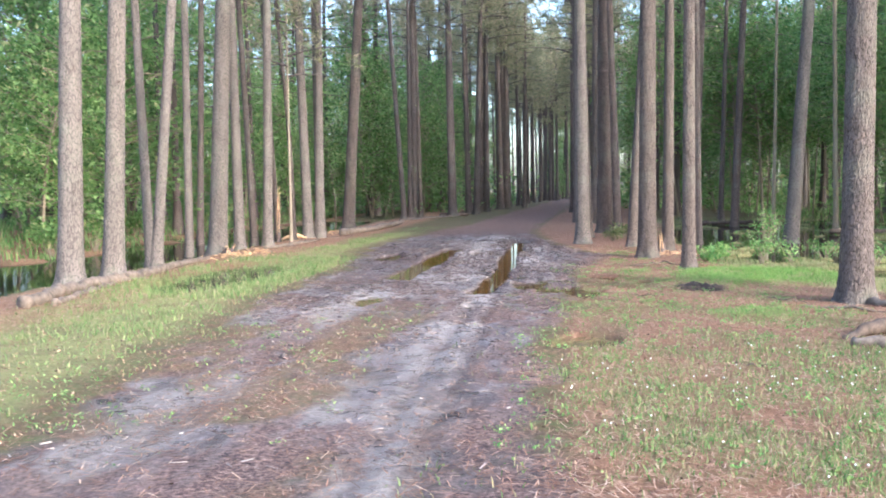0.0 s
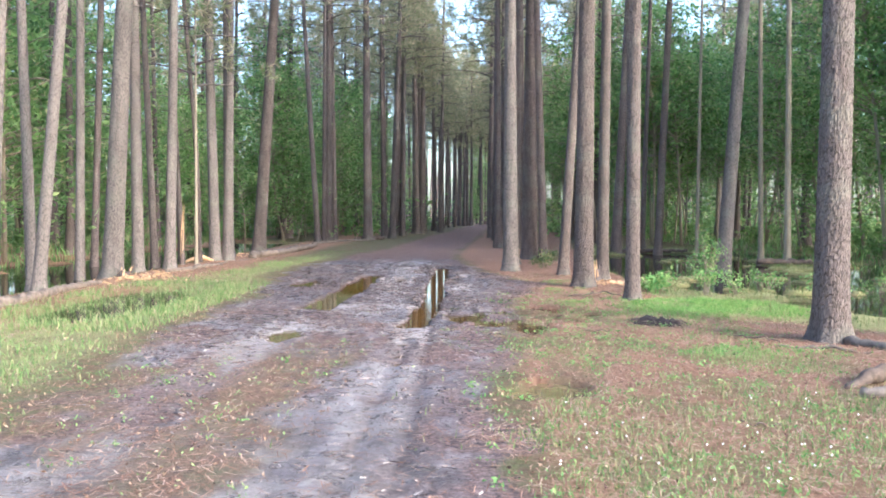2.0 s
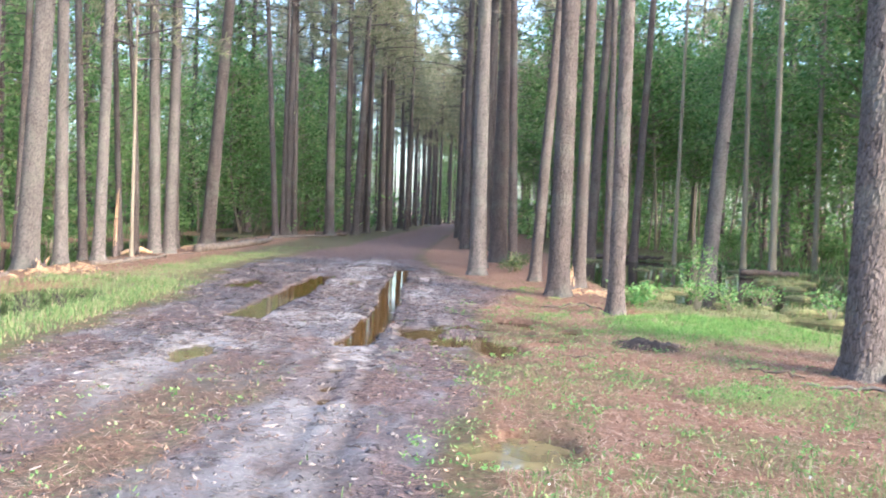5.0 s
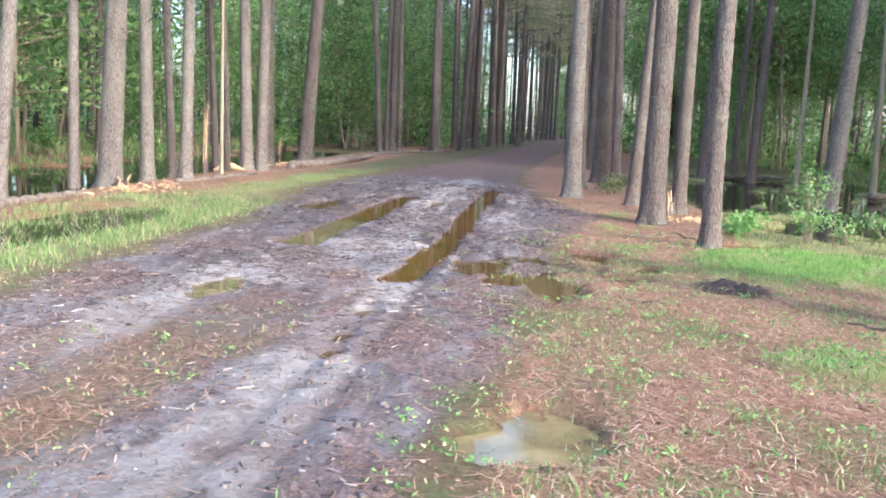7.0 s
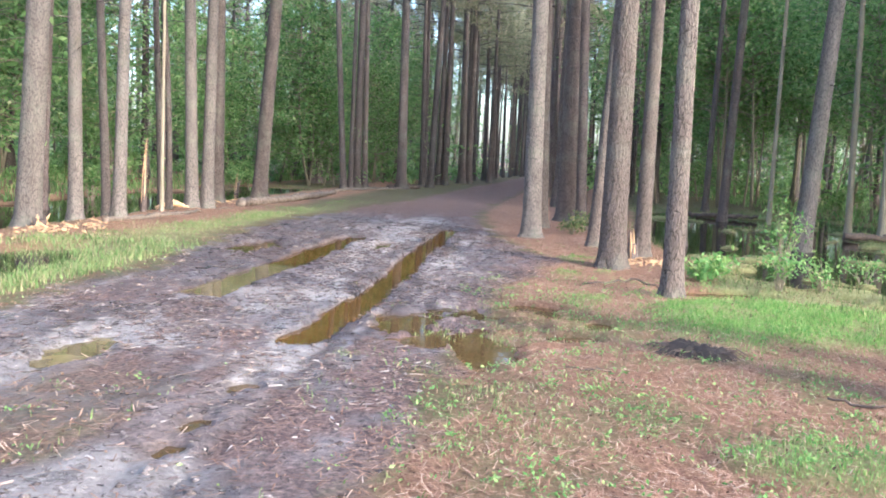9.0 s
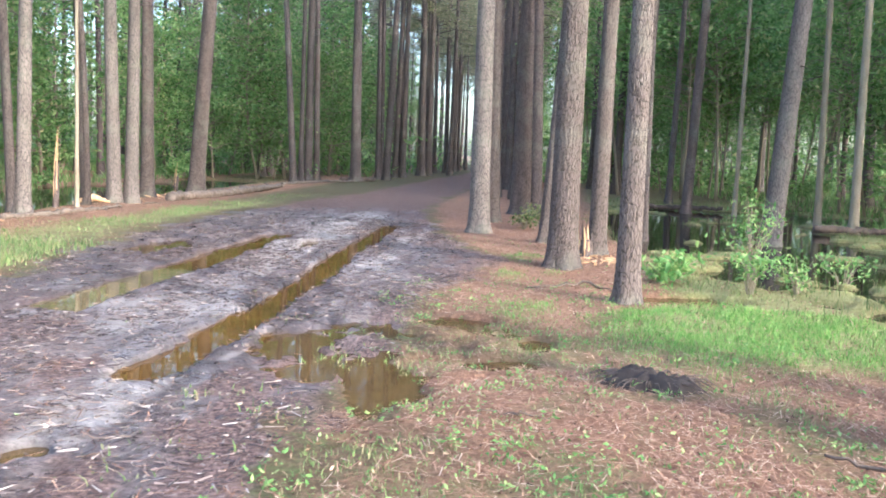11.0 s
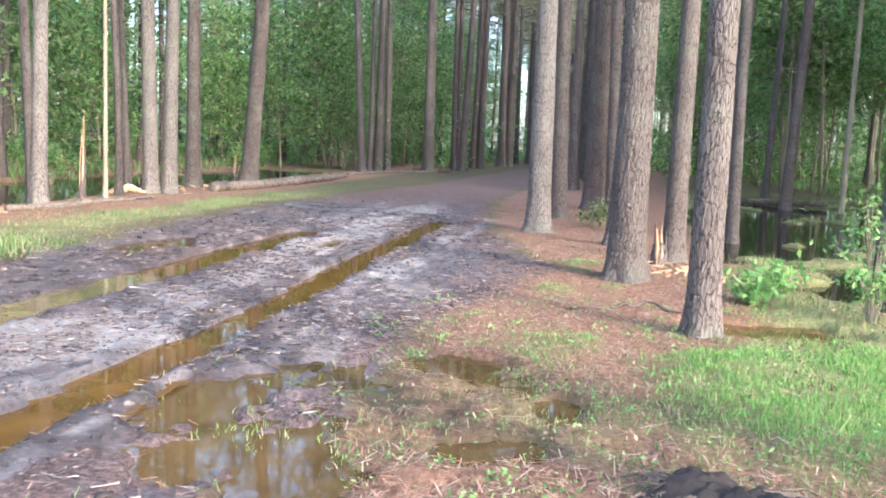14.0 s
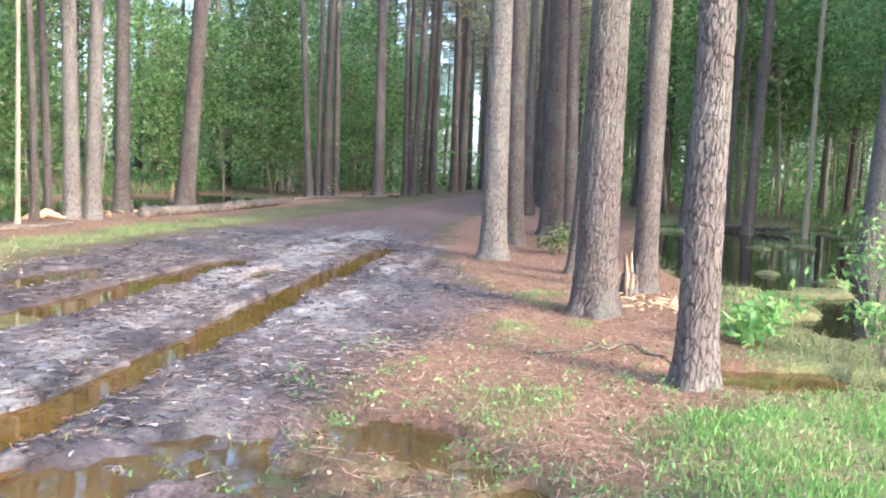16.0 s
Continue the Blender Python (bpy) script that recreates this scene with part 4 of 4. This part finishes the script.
# ---- shrubs and ground plants ----
def shrub(x, y, h, w, stems, seed, size=0.042, material=SHRUB_LEAVES, label="bright green leafy shrub at the swamp's edge"):
    g = np.random.default_rng(seed)
    ob = tagged(new("shrub"), label, "shrub")
    ob.location = (x, y, float(height(x, y)[0]) - 0.02)
    lv, centres = Soup(), []
    for k in range(stems):
        a, o = g.uniform(0, 6.28), g.uniform(0.2, 1.0) * w
        e = np.array([math.cos(a) * o, math.sin(a) * o, h * g.uniform(0.45, 1.0)])
        st = Soup()
        add_tube(st, [(0.03 * math.cos(a), 0.03 * math.sin(a), 0), e * (0.35, 0.35, 0.55), e], [0.009, 0.006, 0.002], 4)
        part("stem", st.mesh("stem", SAPLING_BARK), ob)
        centres += [e * (q, q, 0.45 + 0.55 * q) for q in (0.4, 0.65, 0.85, 1.0)]
    leaf_cloud(lv, centres, (0.10, 0.10, 0.06), 5, size, g)
    tagged(part("foliage", lv.mesh("foliage", material), ob), kind="stuff")


shrub(4.65, 20.3, 1.15, 0.42, 15, 1)
shrub(4.95, 19.3, 0.55, 0.35, 10, 2)
shrub(4.25, 18.9, 0.55, 0.35, 14, 3)
shrub(5.9, 20.4, 0.45, 0.4, 9, 4)
shrub(3.35, 19.55, 0.32, 0.25, 9, 5, 0.07)
shrub(3.7, 20.2, 0.35, 0.3, 9, 6, 0.06)
shrub(6.2, 18.2, 0.5, 0.4, 10, 7)
shrub(7.6, 16.6, 0.5, 0.45, 10, 8)
shrub(8.2, 20.5, 0.6, 0.5, 10, 9)
shrub(2.35, 29.0, 0.45, 0.45, 14, 10, 0.05, SEDGE, "low olive scrub between the pines")
shrub(1.9, 27.3, 0.40, 0.40, 14, 11, 0.05, SEDGE, "low olive scrub between the pines")
for k in range(46):
    if k % 2:
        x, y = gen.uniform(-20, -11.8), gen.uniform(18, 60)
    else:
        x, y = gen.uniform(12, 24), gen.uniform(30, 55)
    shrub(x, y, gen.uniform(0.6, 1.4), gen.uniform(0.5, 0.9), 14, 50 + k, 0.10, LEAVES, "green undergrowth bush in the wood")


def blades(name, x0, x1, y0, y1, count, density, hmin, hmax, width, material, label, seed, category="grass"):
    """Bent grass blades scattered by a density of the plan; one mesh of many small pieces."""
    g = np.random.default_rng(seed)
    x, y = g.uniform(x0, x1, count * 4), g.uniform(y0, y1, count * 4)
    p = plan(x, y)
    d = density(x, y, p)
    clump = 0.35 + 0.9 * smooth(-0.25, 0.35, fbm(x * 2.2, y * 2.2, seed + 60))
    keep = np.nonzero(g.random(len(x)) < d * clump)[0][:count]
    x, y, z = x[keep], y[keep], p[0][keep]
    n = len(x)
    a, h = g.uniform(0, 6.283, n), g.uniform(hmin, hmax, n) * (0.6 + 0.5 * g.random(n))
    bx, by = np.cos(a), np.sin(a)
    lean = h * g.uniform(0.1, 0.7, n)
    w = width * g.uniform(0.6, 1.3, n)
    f = g.uniform(0, 6.283, n)
    sx, sy = np.cos(f) * w, np.sin(f) * w

    def ring(k, q):
        return (x + bx * lean * q * q + sx * k, y + by * lean * q * q + sy * k, z - 0.01 + h * q * (1 - 0.2 * q))
    v = np.stack([np.stack(ring(k, q), 1) for k, q in ((-1, 0), (1, 0), (-0.8, 0.5), (0.8, 0.5), (0, 1))], 1).reshape(-1, 3)
    i = np.arange(n) * 5
    faces = np.stack([i, i + 1, i + 3, i + 2], 1).tolist() + np.stack([i + 2, i + 3, i + 4], 1).tolist()
    return tagged(new(name, mesh_of(name, v, faces, material)), label, category, kind="stuff")


blades("grass", -8.2, -3.2, 3, 40, 26000, lambda x, y, p: p[5] * (0.15 + 0.75 * smooth(-0.1, 0.35, fbm(x * 0.9, y * 0.7, 83))), 0.03, 0.14, 0.0055, GRASS, "sparse yellow-green grass strip beside the mud", 1)
blades("grass", -0.6, 5.5, 1.5, 11, 34000, lambda x, y, p: np.clip(p[5], 0, 1), 0.03, 0.12, 0.0045, GRASS, "sparse grass and clover on needles", 2)
blades("lush_grass", 0.8, 5.8, 10.5, 22, 60000, lambda x, y, p: p[6], 0.025, 0.10, 0.0035, LUSH, "thick bright green grass patch", 3)
blades("sedge", 3, 17, 10, 47, 40000, lambda x, y, p: p[7] * (p[0] > -0.13) * 0.8, 0.05, 0.20, 0.006, SEDGE, "tufts of sedge on swamp hummocks", 4, "sedge")
blades("track_grass", -4.5, 3.2, 2, 20, 8000, lambda x, y, p: 0.5 * smooth(0.1, 0.6, fbm(x * 1.6, y * 1.6, 71)) * (x > np.interp(y, *MUD_R) - 0.9) * (p[0] > -0.04) + 0.5 * (x < -1.3) * (1 - p[1]) * smooth(0.0, 0.4, fbm(x * 1.4, y * 1.4, 75)) * (y < 13), 0.03, 0.11, 0.0045, GRASS, "small grass tufts on the track", 5)
blades("litter_grass", -13, -8.4, 10, 50, 5000, lambda x, y, p: 0.25 * (p[0] > -0.06), 0.06, 0.25, 0.007, SEDGE, "thin grass at the swamp's edge", 6)
blades("undergrowth", -26, -12.5, 14, 65, 14000, lambda x, y, p: 0.6 + 0 * x, 0.15, 0.6, 0.02, LEAVES, "low green undergrowth in the wood", 7, "undergrowth")
blades("undergrowth", 11, 34, 20, 65, 12000, lambda x, y, p: 0.6 + 0 * x, 0.15, 0.6, 0.02, LEAVES, "low green undergrowth in the wood", 8, "undergrowth")


blades("bank_grass", 0.0, 3.4, 8.5, 17, 9000, lambda x, y, p: smooth(-0.4, 0.3, x - np.interp(y, *MUD_R)) * smooth(0.02, 0.4, fbm(x * 1.3, y * 1.3, 131) + 0.3 * fbm(x * 5, y * 5, 132)), 0.02, 0.085, 0.0035, GRASS, "thin grass sprouting through red needles", 12)
blades("wet_grass", -0.7, 2.3, 13.3, 17.4, 3200, lambda x, y, p: 0.5 * smooth(-0.1, 0.4, fbm(x * 1.8, y * 1.8, 97)), 0.03, 0.10, 0.004, GRASS, "thin grass standing in shallow water", 9)
blades("wet_grass", -7.4, -4.4, 13.0, 21, 7000, lambda x, y, p: 0.7 + 0 * x, 0.08, 0.22, 0.006, GRASS, "grass standing in a flooded hollow", 10)


def fallen_needles(count, seed):
    """Loose pine straw lying on the floor."""
    g = np.random.default_rng(seed)
    x, y = g.uniform(-8.5, 5.5, count * 3), 2 + 30 * g.uniform(0, 1, count * 3) ** 1.3
    p = plan(x, y)
    d = np.clip(p[2], 0, 1) + 0.10 * p[1] * smooth(-0.1, 0.4, fbm(x * 1.1, y * 1.1, 90)) + 0.06
    d = d * (p[0] > -0.03) * np.clip(1.25 - y / 34, 0.25, 1)
    k = np.nonzero(g.random(len(x)) < d)[0][:count]
    x, y, z = x[k], y[k], p[0][k]
    n = len(x)
    a, L, w = g.uniform(0, 6.283, n), g.uniform(0.025, 0.065, n), g.uniform(0.0012, 0.0030, n)
    dx, dy = np.cos(a), np.sin(a)
    e = g.uniform(-0.004, 0.022, (2, n))
    v = np.stack([np.stack((x + dx * L * s - dy * w * q, y + dy * L * s + dx * w * q, z + 0.008 + e[0 if s < 0 else 1]), 1)
                  for s, q in ((-1, -1), (-1, 1), (1, 1), (1, -1))], 1).reshape(-1, 3)
    i = np.arange(n) * 4
    tagged(new("pine_straw", mesh_of("pine_straw", v, np.stack([i, i + 1, i + 2, i + 3], 1), STRAW)), "loose red-brown pine needles on the floor", "pine needles", kind="stuff")


fallen_needles(170000, 4)


def clover(count):
    g = np.random.default_rng(15)
    s = Soup()
    lv = Soup()
    while count:
        x, y = g.uniform(0.0, 3.2), g.uniform(4.0, 9.0)
        p = plan(np.array([x]), np.array([y]))
        if g.random() > p[5][0]:
            continue
        count -= 1
        z = float(p[0][0])
        c = np.array([x, y, z + g.uniform(0.06, 0.12)])
        r = 0.008
        v = [c + (r, 0, 0), c + (0, r, 0), c - (r, 0, 0), c - (0, r, 0), c + (0, 0, r), c - (0, 0, r)]
        s.add(v, [[0, 1, 4], [1, 2, 4], [2, 3, 4], [3, 0, 4], [1, 0, 5], [2, 1, 5], [3, 2, 5], [0, 3, 5]])
        leaf_cloud(lv, [(x, y, z + 0.03)], (0.06, 0.06, 0.01), 8, 0.018, g)
    ob = tagged(new("clover"), "white clover flowers in the grass", "clover", kind="stuff")
    part("flowers", s.mesh("flowers", PETAL), ob)
    part("leaves", lv.mesh("leaves", SHRUB_LEAVES), ob)


clover(100)


def mud_clods(count):
    """Loose lumps of churned mud beside the ruts and along the track."""
    g = np.random.default_rng(23)
    x, y = g.uniform(-5, 1.6, count * 5), 8 + 24 * g.uniform(0, 1, count * 5) ** 1.1
    p = plan(x, y)
    near = np.exp(-((np.abs(x - np.interp(y, *RUT_R)) - 0.32) / 0.22) ** 2) * (y > 13) + np.exp(-((np.abs(x - np.interp(y, *RUT_L)) - 0.4) / 0.3) ** 2) * (y > 15)
    d = p[1] * (0.12 + 0.5 * smooth(0.0, 0.3, fbm(x * 1.3, y * 0.8, 29)) + 0.35 * near) * (p[0] > -0.02)
    k = np.nonzero(g.random(len(x)) < d)[0][:count]
    n = len(k)
    c = np.stack([x[k], y[k], p[0][k]], 1)
    r = 0.008 + 0.022 * g.random(n) ** 3
    base = np.array([(1, 0, 0), (0.2, 1, 0), (-1, 0.1, 0), (0, -1, 0), (0, 0, 0.8), (0, 0, -0.6)])
    v = c[:, None] + (base[None] + g.normal(0, 0.28, (n, 6, 3))) * r[:, None, None] * (1.25, 1.25, 0.8)
    f = np.array([[0, 1, 4], [1, 2, 4], [2, 3, 4], [3, 0, 4], [1, 0, 5], [2, 1, 5], [3, 2, 5], [0, 3, 5]])
    faces = (np.arange(n)[:, None, None] * 6 + f[None]).reshape(-1, 3)
    m = leaf_material("mud_lump", ((0.0, (0.045, 0.034, 0.032)), (0.6, (0.10, 0.08, 0.075)), (1.0, (0.20, 0.17, 0.16))), 0.6, 0)
    tagged(new("mud_clods", mesh_of("mud_clods", v.reshape(-1, 3), faces, m, True)), "loose dark lumps of churned mud on the track", "mud", kind="stuff")


mud_clods(4500)


def leaf_litter(count):
    """Fallen leaves, bark flakes and tiny weeds lying about."""
    g = np.random.default_rng(37)
    x, y = g.uniform(-8, 5, count * 3), 3 + 22 * g.uniform(0, 1, count * 3)
    p = plan(x, y)
    k = np.nonzero((g.random(len(x)) < (1 - p[1]) * 0.8 + 0.02) & (p[0] > -0.03))[0][:count]
    s = Soup()
    leaf_cloud(s, np.stack([x[k], y[k], p[0][k] + 0.008], 1), (0.01, 0.01, 0.003), 1, 0.018, g)
    m = leaf_material("dry_leaf", ((0.0, (0.05, 0.03, 0.02)), (0.4, (0.18, 0.10, 0.06)), (0.8, (0.46, 0.33, 0.22)), (0.83, (0.20, 0.30, 0.10)), (1.0, (0.30, 0.42, 0.15))), 0.6, 0)
    tagged(new("leaf_litter", s.mesh("leaf_litter", m)), "scattered dry leaves, bark flakes and small weeds", "leaf litter", kind="stuff")


leaf_litter(24000)


def small_weeds(count):
    """Low leafy weeds rooted in the needles beside the mud."""
    g = np.random.default_rng(44)
    x, y = g.uniform(-4.8, 3.8, count * 8), g.uniform(5, 19, count * 8)
    p = plan(x, y)
    side = smooth(-0.5, 0.3, x - np.interp(y, *MUD_R)) + 0.25 * smooth(13, 10, y) * smooth(-1.2, -1.8, x)
    clump = 0.12 + 0.6 * smooth(0.1, 0.5, fbm(x * 1.2, y * 1.2, 121) + 0.4 * fbm(x * 4, y * 4, 122))
    k = np.nonzero((g.random(len(x)) < side * clump) & (p[0] > -0.05))[0][:count]
    s = Soup()
    for q in k:
        h = g.uniform(0.02, 0.06)
        c = np.array([x[q], y[q], p[0][q]])
        leaf_cloud(s, [c + (0, 0, h * 0.5), c + (0, 0, h)], (0.035, 0.035, 0.010), 5, g.uniform(0.010, 0.021), g)
    tagged(new("small_weeds", s.mesh("small_weeds", SHRUB_LEAVES)), "low leafy green weeds growing through the needles", "weeds", kind="stuff")


small_weeds(1500)


def mud_debris(count):
    """Bits of straw, bark and rotted leaf trodden into the mud."""
    g = np.random.default_rng(58)
    x, y = g.uniform(-4.6, 1.4, count * 3), 5 + 23 * g.uniform(0, 1, count * 3)
    p = plan(x, y)
    d = p[1] * (0.15 + 0.85 * smooth(-0.15, 0.3, fbm(x * 1.6, y * 0.8, 141) + 0.3 * fbm(x * 6, y * 4, 142))) * (p[0] > -0.02) * (0.15 + 0.85 * smooth(10.5, 14, y))
    k = np.nonzero(g.random(len(x)) < d)[0][:count]
    n = len(k)
    x, y = x[k], y[k]
    a, L, w = g.uniform(0, 6.283, n), 0.012 + 0.045 * g.random(n) ** 2, g.uniform(0.0015, 0.0055, n)
    dx, dy = np.cos(a), np.sin(a)
    v = []
    for sgn, q in ((-1, -1), (-1, 1), (1, 1), (1, -1)):
        ex, ey = x + dx * L * sgn - dy * w * q, y + dy * L * sgn + dx * w * q
        v.append(np.stack((ex, ey, p[0][k] + 0.006 + g.uniform(0, 0.012, n)), 1))
    i = np.arange(n) * 4
    m = leaf_material("trodden_debris", ((0.0, (0.030, 0.023, 0.023)), (0.5, (0.085, 0.062, 0.060)), (0.72, (0.20, 0.14, 0.12)), (1.0, (0.42, 0.37, 0.34))), 0.55, 0)
    tagged(new("mud_debris", mesh_of("mud_debris", np.stack(v, 1).reshape(-1, 3), np.stack([i, i + 1, i + 2, i + 3], 1), m)), "dark and pale bits of straw and bark trodden into the mud", "debris", kind="stuff")


mud_debris(34000)
